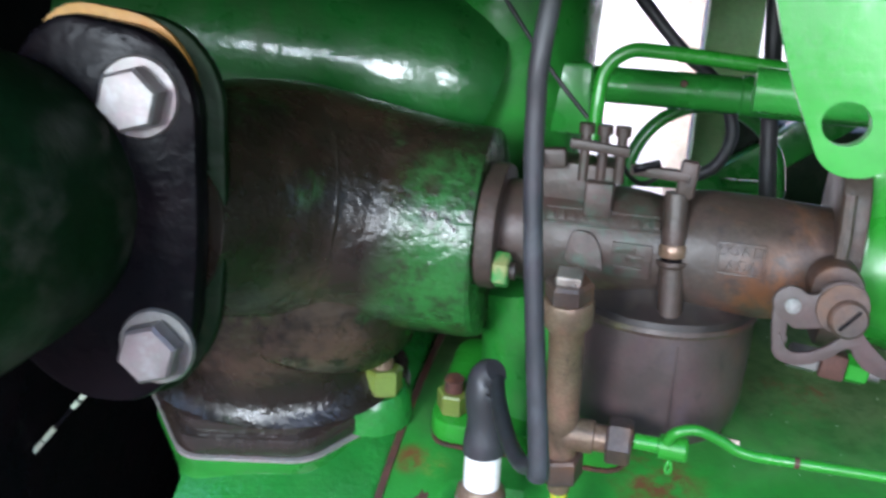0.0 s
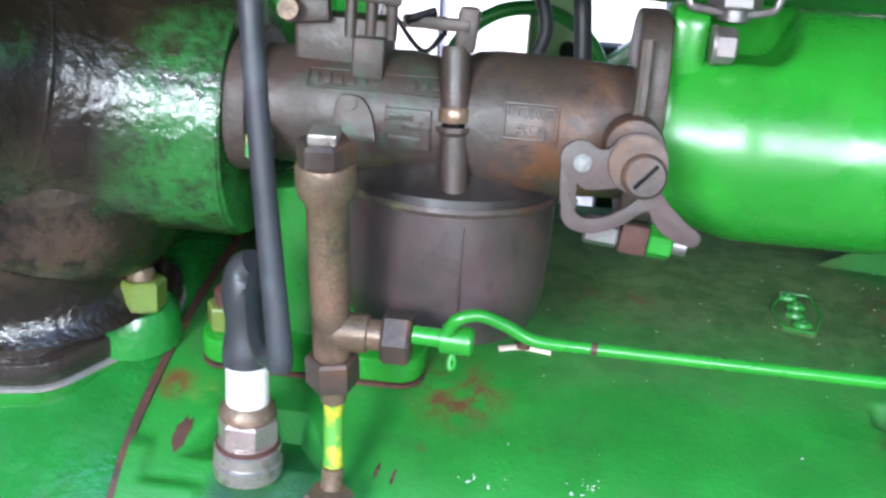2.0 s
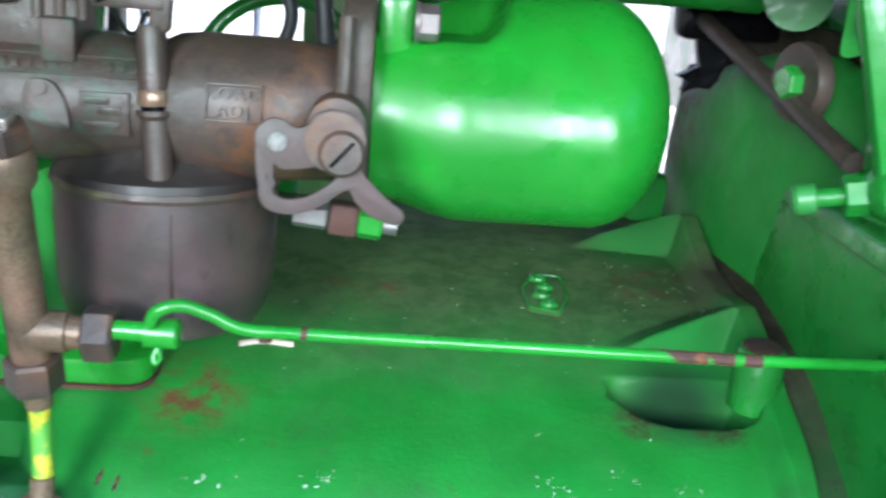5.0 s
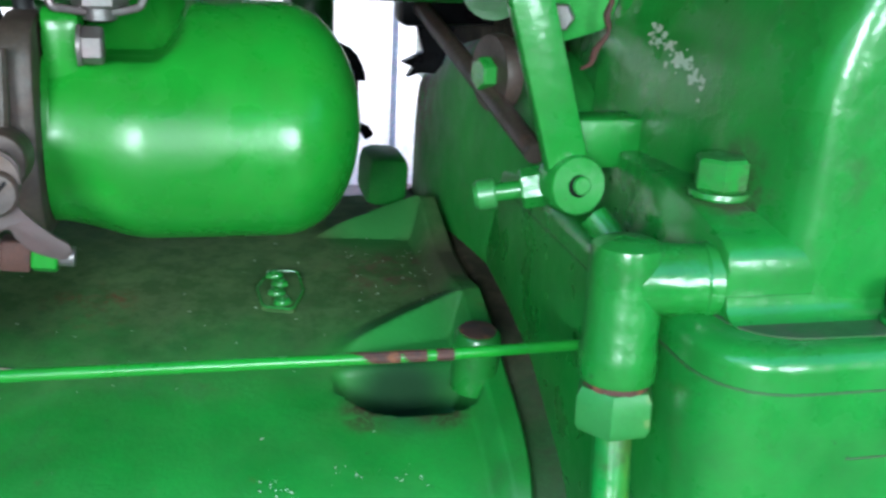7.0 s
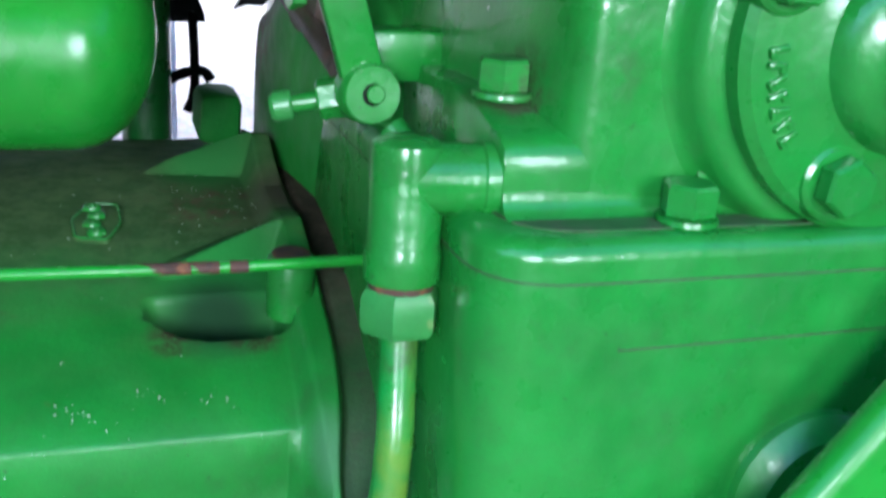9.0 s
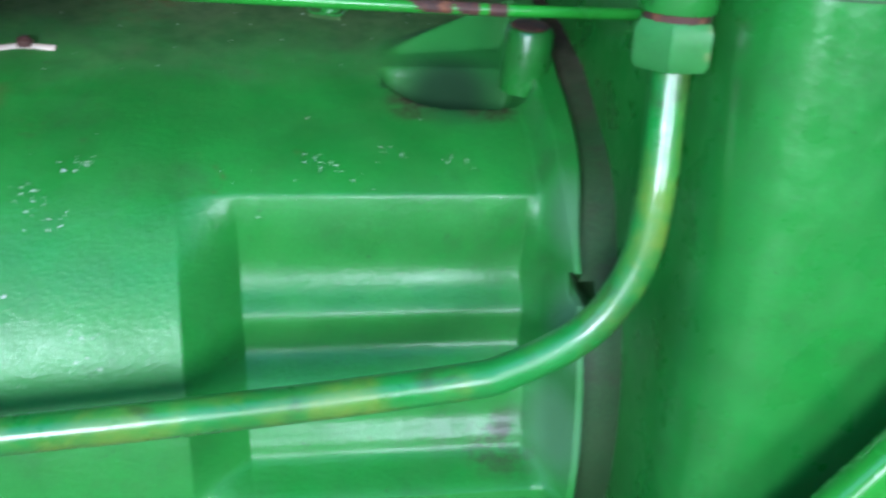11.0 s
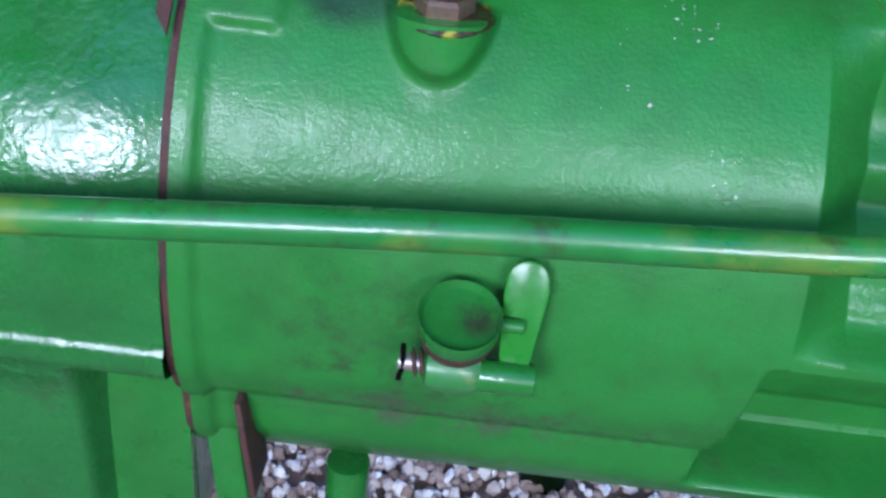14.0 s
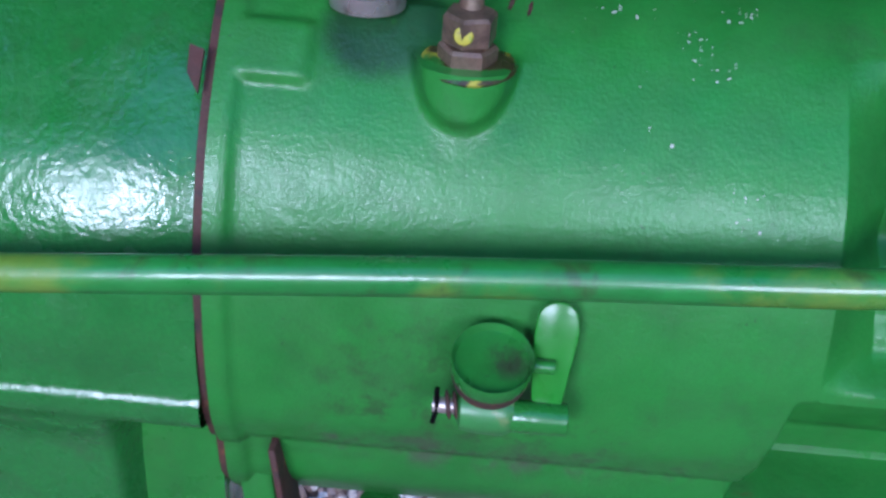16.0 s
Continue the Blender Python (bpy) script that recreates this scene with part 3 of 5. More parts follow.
part("rusty_top", lathe([(0.0095, -0.001), (0.0100, 0.0006), (0.0070, 0.0014), (0.001, 0.0016)], basis((0.2655, 0.060, 0.8905), (0, -0.10, 1)), 20), RUSTY, stud)
part("rear_lug", box((0.030, 0.05, 0.036), pose(0.251, 0.285, 0.916, 0, 3, 0), 0.008), MATT_GREEN, block)
tag_m = basis((0.1690, 0.158, 0.8790), (0, -0.14, 1))
tag_line = rounded([(-0.012, -0.022), (0.006, -0.027), (0.0145, -0.004), (0.0135, 0.023), (-0.004, 0.026), (-0.0145, 0.003)], 0.004)
pad = part("cast_tag", plate(tag_line, 0.0022, tag_m @ pose(0, 0, -0.001), 0.0006), TOP_PAINT, block)
rim_line = [tag_m @ Vector((x * 0.93, y * 0.93, 0.0012)) for x, y in tag_line]
part("rim", sweep(rim_line + rim_line[:1], 0.0008, 6, 0), PAINT, pad)
for k in range(4):
    mk = tag_m @ pose(-0.001 + 0.0012 * (-1) ** k, -0.0165 + k * 0.0108, 0.0012, 0, 0, (14, -20, 8, -9)[k])
    char = lathe([(0.0046, -0.001), (0.0046, 0.0014), (0.0036, 0.0026), (0.0014, 0.0026), (0.0010, 0.0014)], mk @ Matrix.Diagonal((1.15, 0.85, 1, 1)), 14)
    box((0.0030, 0.0085, 0.0024), mk @ pose(0.0034 * (-1) ** k, 0.001, 0.0008), 0.001, bm=char)
    part("raised_character", char, PAINT, pad)


def skin(x, y):
    """The block's upper skin at a place in plan."""
    a = int(np.argmin(np.abs(xs - x)))
    b = int(np.argmin(np.abs(PY[a] - y) + 10 * (sec[:, 1] < 0.74)))
    return Vector((x, y, PZ[a, b] + 0.0005))


cr2 = random.Random(3)
for name, cx, cy, rx, ry, lean, label in (("bare_patch", -0.1475, 0.011, 0.0036, 0.0090, 0.12, "dark bare patch where paint has gone"), ("bare_patch", -0.050, 0.004, 0.0010, 0.0036, 0.3, ""), ("bare_patch", -0.042, 0.002, 0.0009, 0.0030, 0.2, "")):
    patch = bmesh.new()
    edge = []
    for k in range(22):
        a = 2 * math.pi * k / 22
        r = cr2.uniform(0.80, 1.18)
        edge.append(patch.verts.new(skin(cx + rx * r * math.cos(a) + lean * ry * r * math.sin(a), cy + ry * r * math.sin(a))))
    mid = patch.verts.new(skin(cx, cy) + Vector((0, 0, 0.0003)))
    for k in range(22):
        patch.faces.new((mid, edge[k], edge[(k + 1) % 22]))
    part(name, patch, RUSTY, block, label)

# flakes of paint and spilled specks on the top
rs = random.Random(5)
chips = bmesh.new()
surf = np.stack([PX, PY, PZ], -1)


def speckle(bm, x0, x1, i0, i1, count, lo, hi, seed):
    """Small flat flakes strewn over a stretch of the block's skin."""
    r = random.Random(seed)
    for _ in range(count):
        a = int(np.searchsorted(xs, r.uniform(x0, x1)))
        b = int(np.argmin(np.abs(sec[:, 0] - r.uniform(i0, i1)) + 10 * (sec[:, 1] < 0.70)))
        p = Vector(surf[a, b])
        n = Vector((0, nrm[b, 0], nrm[b, 1])).normalized()
        m = basis(p + n * 0.0002, n, (r.uniform(-1, 1), r.uniform(-1, 1), 0.1))
        s = 0.75 * r.uniform(lo, hi)
        thin = r.uniform(0.2, 0.7)
        ring = [m @ Vector((s * r.uniform(0.4, 1.5) * math.cos(k * 0.898), thin * s * r.uniform(0.4, 1.5) * math.sin(k * 0.898), 0.0002)) for k in range(7)]
        bm.faces.new([bm.verts.new(q) for q in ring])


for args in ((0.21, 0.262, 0.13, 0.21, 46, 0.0004, 0.0015, 1), (0.0, 0.24, 0.02, 0.24, 40, 0.0005, 0.0016, 2), (-0.05, 0.25, -0.03, 0.02, 30, 0.0002, 0.0007, 3)):
    speckle(chips, *args)
for k, (cx, cy, count) in enumerate(((0.026, -0.006, 16), (0.036, -0.014, 12), (-0.002, 0.006, 9), (0.046, 0.008, 13), (0.152, 0.010, 10), (0.166, 0.004, 9), (0.190, 0.014, 10), (0.216, 0.012, 10), (0.010, -0.034, 4), (0.052, -0.047, 12))):
    wide = 0.007 + 0.003 * (k % 3)
    speckle(chips, cx - wide, cx + wide, cy - 0.004, cy + 0.004, count, 0.0003, 0.0016, 20 + k)
flakes = part("pale_flakes", chips, FLAKE, block, "pale flakes of grit and chipped paint", smooth=False)
tagged(flakes, kind="stuff")

# ---- cylinder head ----
head = thing("cylinder_head", "green cylinder head with a pebbly cast skin", "cylinder head")
HEAD = [(0.30, 0.868), (0.20, 0.874), (0.12, 0.868), (0.06, 0.853), (0.02, 0.834), (-0.010, 0.810), (-0.028, 0.790), (-0.046, 0.766), (-0.058, 0.736), (-0.064, 0.70),
        (-0.0645, 0.680), (-0.0632, 0.668), (-0.0630, 0.6590), (-0.0644, 0.6570), (-0.0652, 0.6545), (-0.0640, 0.646), (-0.058, 0.634), (-0.046, 0.60), (-0.036, 0.50)]
hs = resample(HEAD, 0.002)
hx = np.linspace(-0.294, -0.1735, 48)
HX, HY, HZ = np.broadcast_to(hx[:, None], (len(hx), len(hs))), np.broadcast_to(hs[:, 0], (len(hx), len(hs))), np.broadcast_to(hs[:, 1], (len(hx), len(hs)))
bulge = 0.009 * np.sin((HX + 0.294) / 0.1205 * np.pi) ** 0.7 * step(0.665, 0.70, HZ)
recess = 0.024 * step(-0.224, -0.212, HX) * (1 - step(0.628, 0.642, HZ))
sheet("casting", np.stack([HX, HY - 0.6 * bulge + recess, HZ + 0.5 * bulge * step(0.79, 0.85, HZ)], -1), ROUGH_PAINT, head)
part("inner_casting", extruded([(0.30, 0.855), (0.04, 0.82), (-0.02, 0.76), (-0.03, 0.66), (-0.02, 0.5), (0.30, 0.5)], -0.293, -0.174), PAINT, head)
gask = resample(TOP, 0.006)
gn = np.gradient(gask, axis=0)
gn = np.c_[gn[:, 1], -gn[:, 0]] / np.linalg.norm(gn, axis=1)[:, None]
gn = gn if gn[0, 1] > 0 else -gn
ring = [tuple(p + 0.0014 * n) for p, n in zip(gask, gn)] + [tuple(p - 0.03 * n) for p, n in reversed(list(zip(gask, gn)))]
part("head_gasket", extruded(ring, -0.1738, -0.1695), RUSTY, head, "rust-edged head gasket")
part("gasket_tongue", plate([(0, 0), (-0.006, 0.002), (-0.006, -0.010), (-0.001, -0.018)], 0.002, basis((-0.173, -0.030, 0.812), (0, -1, 0.6), X)), RUSTY, head)
part("foot_web", box((0.018, 0.03, 0.16), pose(-0.152, -0.012, 0.535, 0, -6, 0), 0.003), PAINT, head)
part("gasket_tail", box((0.0035, 0.03, 0.060), pose(-0.1405, -0.032, 0.590, 0, -8, 0), 0.001), RUSTY, head, "rusty strip below the joint")

# ---- intake manifold on its pedestal ----
mani = thing("intake_manifold", "sooty dark green cast iron manifold on a flanged foot", "manifold")
runner = lathe([(0.050, 0.0), (0.0575, 0.0015), (0.0590, 0.006)], basis((-0.1245, 0.055, 0.988), -X), 48)
sweep([(-0.1285, 0.055, 0.988), (-0.16, 0.054, 0.989), (-0.20, 0.050, 0.993), (-0.24, 0.030, 1.0), (-0.264, -0.015, 1.008), (-0.270, -0.072, 1.012)],
      [0.0588, 0.0600, 0.0635, 0.0665, 0.0600, 0.044], 48, bm=runner)
part("runner", runner, SOOT_PAINT, mani)
foot = basis((-0.262, 0.055, 0.858), (0, -0.22, 1))
outline = [(-0.078, 0.004), (-0.028, -0.054), (0.046, -0.040), (0.086, 0.020), (0.080, 0.062), (0.03, 0.09), (-0.06, 0.08)]
neck = bmesh.new()
rings(neck, [[foot @ Vector((0.004 + sx * math.cos(a), 0.012 + sy * math.sin(a), h)) for a in (2 * math.pi * k / 48 for k in range(48))]
             for sx, sy, h in ((0.080, 0.060, 0.0240), (0.0775, 0.0575, 0.0262), (0.0725, 0.0540, 0.0300), (0.0680, 0.0520, 0.0365), (0.064, 0.052, 0.047), (0.068, 0.058, 0.075), (0.072, 0.062, 0.12))])
part("neck", neck, SOOT_PAINT, mani)
skirt = bmesh.new()               # the runner's belly, which drops to a lip over the neck
rings(skirt, [[(cx + sx * math.cos(a), 0.055 + sy * math.sin(a), z - tilt * sx * math.cos(a)) for a in (2 * math.pi * k / 48 for k in range(48))]
              for cx, sx, sy, z, tilt in ((-0.228, 0.046, 0.056, 1.004, 0.0), (-0.226, 0.056, 0.0665, 0.988, 0.02), (-0.224, 0.0605, 0.0668, 0.972, 0.05), (-0.224, 0.0625, 0.0655, 0.955, 0.08), (-0.226, 0.0620, 0.0630, 0.940, 0.14),
                                          (-0.229, 0.0600, 0.0608, 0.928, 0.2), (-0.233, 0.0550, 0.0585, 0.9195, 0.25), (-0.236, 0.0500, 0.0560, 0.9165, 0.25), (-0.238, 0.0440, 0.0510, 0.9155, 0.25), (-0.240, 0.0200, 0.0260, 0.918, 0.25))])
part("belly", skirt, SOOT_PAINT, mani)
slab = plate(rounded(outline, 0.012), 0.014, foot, 0.003)
plate(rounded([(x * 0.93, y * 0.93) for x, y in outline], 0.012), 0.011, foot @ pose(0, 0, 0.0135), 0.003, bm=slab)
part("foot_flange", slab, OILY, mani, "oily dark foot flange")
part("ear", lathe([(0.024, -0.006), (0.023, 0.010), (0.019, 0.016), (0.002, 0.017)], foot @ pose(0.070, 0.012, 0.006), 24), ROUGH_PAINT, mani)
part("foot_gasket", plate(rounded([(x * 1.012, y * 1.012) for x, y in outline], 0.012), 0.0022, foot @ pose(0, 0, -0.0024)), GASKET, mani, "grey paper gasket")
ped = bmesh.new()
for_rings = []
shoulder = [(-0.046, 0.004), (-0.032, -0.050), (0.072, -0.050), (0.088, 0.004), (0.080, 0.062), (0.03, 0.09), (-0.04, 0.08)]
for s, h in ((1.0, -0.0026), (1.0, -0.010), (0.985, -0.014), (0.99, -0.018), (1.05, -0.0225), (1.15, -0.0270), (1.27, -0.0330), (1.36, -0.0410), (1.40, -0.0520), (1.40, -0.09)):
    w = min(1, max(0, (s - 0.99) / 0.14))
    blend_ = [((1 - w) * x + w * x2, (1 - w) * y + w * y2) for (x, y), (x2, y2) in zip(outline, shoulder)]
    for_rings.append([foot @ Vector((x * min(s, 1.02), y * s, h)) for x, y in rounded(blend_, 0.014)])
rings(ped, for_rings)
part("pedestal", ped, PAINT, head)
nut_m = Matrix.Translation(foot @ Vector((0.0765, 0.006, 0.0225)))
part("nut", hexagon(0.0225, 0.016, nut_m, turn=0.5), OLIVE, mani, "olive green painted nut")
part("stud", lathe([(0.0072, 0), (0.0072, 0.005), (0.0060, 0.007)], nut_m @ pose(0, 0, 0.0155), 16), OLD_BRASS, mani)

# ---- elbow pipe with a black flange and two bolts ----
elbow = thing("exhaust_elbow", "green elbow pipe painted near-black for its shade, with black bolted flange", "pipe elbow")
fl = basis((-0.270, -0.074, 1.013), (0.10, -1, 0.05), X)
shape = [(-0.052, -0.060), (-0.020, -0.083), (0.016, -0.081), (0.036, -0.050), (0.0385, 0.0), (0.036, 0.066), (0.018, 0.088), (-0.03, 0.094), (-0.054, 0.06)]
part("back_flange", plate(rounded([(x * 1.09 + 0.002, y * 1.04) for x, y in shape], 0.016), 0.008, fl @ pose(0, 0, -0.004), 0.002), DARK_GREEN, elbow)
part("packing", plate(rounded([(x * 0.97 - 0.003, y * 1.02 + 0.0025) for x, y in shape], 0.016), 0.003, fl @ pose(0, 0, 0.0045)), AMBER_PAINT, elbow, "ochre edge of the packing")
part("flange", plate(rounded(shape, 0.016), 0.017, fl @ pose(0, 0, 0.0078), 0.004), BLACK, elbow, "black flange")
for bx, by in ((0.012, 0.060), (0.020, -0.051)):
    at = fl @ pose(bx, by, 0.0245)
    b = part("bolt", hexagon(0.0245, 0.012, at @ pose(0, 0, 0.003), turn=0.3), ZINC, elbow, "dull zinc hex bolt")
    part("washer", lathe([(0.0168, 0), (0.0180, 0.001), (0.0170, 0.003), (0.003, 0.0032)], at, 28), ZINC, b)
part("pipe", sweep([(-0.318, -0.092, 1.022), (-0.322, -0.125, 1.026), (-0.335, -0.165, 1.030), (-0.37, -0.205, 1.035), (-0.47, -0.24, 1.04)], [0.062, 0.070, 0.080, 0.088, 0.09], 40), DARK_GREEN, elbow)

# ---- front frame, its shade painted black, and what stands behind the manifold ----
frame_ob = thing("front_frame", "front frame of the tractor, its shade painted black", "frame")
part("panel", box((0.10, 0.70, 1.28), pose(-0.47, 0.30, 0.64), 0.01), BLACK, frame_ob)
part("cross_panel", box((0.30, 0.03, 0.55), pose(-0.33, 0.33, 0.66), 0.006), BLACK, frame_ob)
hood = thing("exhaust_manifold", "glossy green painted exhaust manifold behind the carburetor", "manifold")
part("log", sweep([(-0.50, 0.150, 1.078), (-0.33, 0.150, 1.068), (-0.19, 0.155, 1.058), (-0.165, 0.16, 1.054)], [0.056, 0.056, 0.058, 0.050], 32), SHADED_GREEN, hood)
part("drum", lathe([(0.044, -0.09), (0.053, -0.07), (0.055, 0.0), (0.053, 0.1), (0.050, 0.16)], basis((-0.143, 0.185, 1.06), (0.06, -0.05, 1)), 36), PAINT, hood)
part("web", box((0.034, 0.008, 0.045), pose(-0.102, 0.15, 1.053), 0.003), PAINT, hood)
# black box in place of the dark behind the manifold
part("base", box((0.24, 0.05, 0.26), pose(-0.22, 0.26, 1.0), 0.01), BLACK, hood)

# ---- carburetor ----
carb = thing("carburetor", "brown stained cast iron carburetor with float bowl", "carburetor")
CY, CZ = 0.038, 0.998
body = lathe([(0.026, -0.120), (0.027, -0.100), (0.028, -0.070), (0.0285, -0.050), (0.027, -0.040), (0.026, -0.034), (0.027, -0.028), (0.0305, -0.020), (0.0315, -0.010), (0.0312, 0.020), (0.030, 0.035), (0.0295, 0.049)], basis((0.0, CY, CZ), X), 48)
part("body", body, CAST, carb)
waist = bmesh.new()
rings(waist, [[(cx + rx * math.cos(a), 0.046 + ry * math.sin(a), z) for a in (2 * math.pi * k / 48 for k in range(48))]
              for cx, rx, ry, z in ((-0.029, 0.0485, 0.0470, 0.9655), (-0.029, 0.0480, 0.0465, 0.9690), (-0.029, 0.046, 0.040, 0.9715), (-0.03, 0.044, 0.030, 0.977), (-0.03, 0.046, 0.022, 0.985), (-0.03, 0.045, 0.018, 0.995))])
part("bowl_cover", waist, COVER, carb, "oily dark bowl cover")
part("cover_rim", lathe([(0.040, 0), (0.0505, 0.0002), (0.0512, 0.002), (0.0505, 0.0042), (0.046, 0.0050)], basis((-0.029, 0.050, 0.9610), Z), 64), CAST, carb, "proud rim of the bowl cover")
part("bowl", lathe([(0.020, -0.004), (0.034, 0.0), (0.0425, 0.004), (0.0465, 0.011), (0.0485, 0.022), (0.0498, 0.05), (0.0498, 0.0665)], basis((-0.029, 0.050, 0.8945), Z), 64), BOWL, carb, "oxidised metal float bowl")
part("seam", box((0.0006, 0.0014, 0.045), pose(-0.018, 0.0014, 0.935), 0.0003), BOWL, carb)
well = part("well", lathe([(0.0062, 0.0), (0.0062, 0.032), (0.0078, 0.034), (0.0078, 0.036)], basis((-0.0240, 0.010, 0.963), (-0.06, 0.05, 1)), 24), CAST, carb)
part("collar", lathe([(0.0068, 0), (0.0072, 0.001), (0.0072, 0.005), (0.0064, 0.0065)], basis((-0.0263, 0.0118, 1.0008), (-0.06, 0.05, 1)), 24), OLD_BRASS, well)
# black ring for the dark inside the gap
part("gap_ring", lathe([(0.0058, -0.002), (0.0058, 0.001)], basis((-0.0263, 0.0118, 1.0), (-0.06, 0.05, 1)), 20), BLACK, well)
needle = part("load_needle", lathe([(0.0062, 0), (0.0062, 0.024), (0.0056, 0.026)], basis((-0.0267, 0.012, 1.007), (-0.06, 0.05, 1)), 24), CAST, carb, "adjusting needle with a wing head")
part("wing", box((0.030, 0.006, 0.0055), pose(-0.037, 0.014, 1.0415, 0, 0, -10), 0.0012), CAST, needle)
part("wing_arm", box((0.009, 0.0075, 0.019), pose(-0.0240, 0.013, 1.040, 0, 4, 0), 0.002), CAST, needle)
part("wing_pin", box((0.014, 0.004, 0.004), pose(-0.044, 0.014, 1.044, 0, -20, 0), 0.001), BLACK, needle)
# idle block on top
idle = part("idle_block", plate(rounded([(-0.022, -0.010), (0.020, -0.013), (0.020, 0.016), (-0.022, 0.016)], 0.003), 0.024, basis((-0.079, 0.034, 1.016), Z), 0.0012), CAST, carb)
box((0.014, 0.012, 0.018), pose(-0.066, 0.020, 1.024), 0.0015, bm=(k := bmesh.new()))
part("lug", k, CAST, idle)
for px in (-0.0665, -0.0575, -0.0755):
    part("screw_post", lathe([(0.0026, 0), (0.0026, 0.024), (0.0040, 0.0242), (0.0040, 0.029)], basis((px, 0.022, 1.032), Z), 12), CAST, idle)
part("lever", box((0.030, 0.004, 0.005), pose(-0.068, 0.019, 1.050, 0, 4, 0), 0.001), CAST, idle)
part("lever", box((0.020, 0.007, 0.010), pose(-0.094, 0.020, 1.042, 0, -6, 0), 0.0015), CAST, idle)
part("screw", lathe([(0.0046, 0), (0.0046, 0.006)], basis((-0.100, 0.014, 1.043), -Y), 14), OLD_BRASS, idle)
# left flange
lf = basis((-0.1245, CY, CZ), X, Y)
part("throttle_flange", plate(rounded([(-0.042, -0.012), (-0.030, -0.026), (0.0, -0.034), (0.03, -0.026), (0.044, 0.0), (0.030, 0.026), (0.0, 0.036), (-0.030, 0.028), (-0.042, 0.012)], 0.010), 0.010, lf, 0.0015), CAST, carb)
fb = part("flange_bolt", hexagon(0.0165, 0.008, basis((-0.1140, 0.004, 0.985), X)), WORN_PAINT, carb, "olive green hex nut")
part("stud", lathe([(0.0045, 0), (0.0045, 0.003)], basis((-0.106, 0.004, 0.985), X), 14), CAST, fb)
# right flange with its thickened hub
rf = basis((0.0480, CY + 0.002, CZ + 0.002), X, Y)
part("choke_flange", plate(rounded([(-0.030, -0.020), (-0.030, 0.026), (-0.022, 0.050), (0.018, 0.054), (0.038, 0.030), (0.038, -0.026), (0.018, -0.045), (-0.018, -0.042)], 0.014), 0.014, rf, 0.0025), CAST, carb)
part("flange_rib", sweep([(0.0505, 0.008, 1.042), (0.0505, 0.0035, 1.02), (0.0495, 0.0035, 1.004)], 0.0035, 10), CAST, carb)
def closed_line(points, n=4):
    """A smooth closed outline through the points."""
    loop = points[-2:] + points + points[:2]
    fine = spline([(x, y, 0) for x, y in loop], n)
    return [(p.x, p.y) for p in fine[2 * n:-2 * n - 1 + n]][:len(points) * n]


# choke lever: two round eyes, a forked foot and a thumb
lv = basis((0.050, -0.026, 0.9945), (0.10, -1, 0.10), X)
part("choke_boss", lathe([(0.0125, 0), (0.0125, 0.016), (0.0115, 0.018)], basis((0.049, 0.006, 1.000), (0, -1, 0.05)), 32), CAST, carb)
lever_bm = plate(rounded([(-0.0308, 0.0010), (-0.0236, -0.0030), (-0.0234, -0.0125), (-0.0250, -0.0185), (-0.0288, -0.0165), (-0.0300, -0.0100)], 0.002), 0.0030, basis((0.050, -0.026, 0.9945), (0.10, -1, 0.10), X) @ pose(0, 0, 0.0001), 0.0005)
lever = part("choke_lever", plate(closed_line([(-0.0312, 0.0028), (-0.0300, 0.0078), (-0.0255, 0.0112), (-0.0205, 0.0110), (-0.0165, 0.0085), (-0.0120, 0.0092), (-0.0085, 0.0135), (-0.0020, 0.0158), (0.0050, 0.0145), (0.0098, 0.0100), (0.0110, 0.0030),
                              (0.0092, -0.0035), (0.0110, -0.0085), (0.0205, -0.0175), (0.0262, -0.0215), (0.0272, -0.0250), (0.0245, -0.0275), (0.0195, -0.0265), (0.0125, -0.0235), (0.0075, -0.0185), (0.0055, -0.0150), (0.0020, -0.0160),
                              (-0.0030, -0.0200), (-0.0110, -0.0238), (-0.0195, -0.0250), (-0.0265, -0.0225), (-0.0290, -0.0165), (-0.0270, -0.0110), (-0.0262, -0.0095), (-0.0225, -0.0125), (-0.0232, -0.0165), (-0.0190, -0.0190), (-0.0110, -0.0178),
                              (-0.0030, -0.0130), (0.0010, -0.0085), (-0.0040, -0.0060), (-0.0120, -0.0072), (-0.0200, -0.0080), (-0.0232, -0.0062), (-0.0285, -0.0035)]), 0.0032, lv, 0.0007, bm=lever_bm), LEVER, carb, "brown pressed steel choke lever")
part("rivet", lathe([(0.0036, 0), (0.0036, 0.0012), (0.0022, 0.0022), (0.0004, 0.0024)], lv @ pose(-0.0225, 0.0025, 0.003), 18), GASKET, lever, "grey rivet")
part("eye_ring", lathe([(0.0062, 0), (0.0115, 0), (0.0115, 0.0030), (0.0062, 0.0030)], lv @ pose(-0.001, 0.0035, 0.002), 32), CAST, lever)
sc = part("screw", lathe([(0.0088, 0), (0.0088, 0.0045), (0.0075, 0.0058), (0.0004, 0.0060)], lv @ pose(0.0015, -0.0005, 0.003), 28), CAST, lever)
# the slot's dark, laid on as a black bar
part("slot", box((0.0125, 0.0014, 0.0012), lv @ pose(0.0015, -0.0005, 0.0092, 0, 0, 48), 0.0002), BLACK, sc)
sw = basis((0.045, -0.006, 0.9635), (1, 0, -0.10))
clamp = part("swivel", hexagon(0.011, 0.014, sw @ pose(0, 0, -0.012)), ZINC, carb, "cable swivel under the lever")
part("rusty_clamp", box((0.013, 0.011, 0.012), sw @ pose(0, 0, 0.0085), 0.0015), RUSTY, clamp)
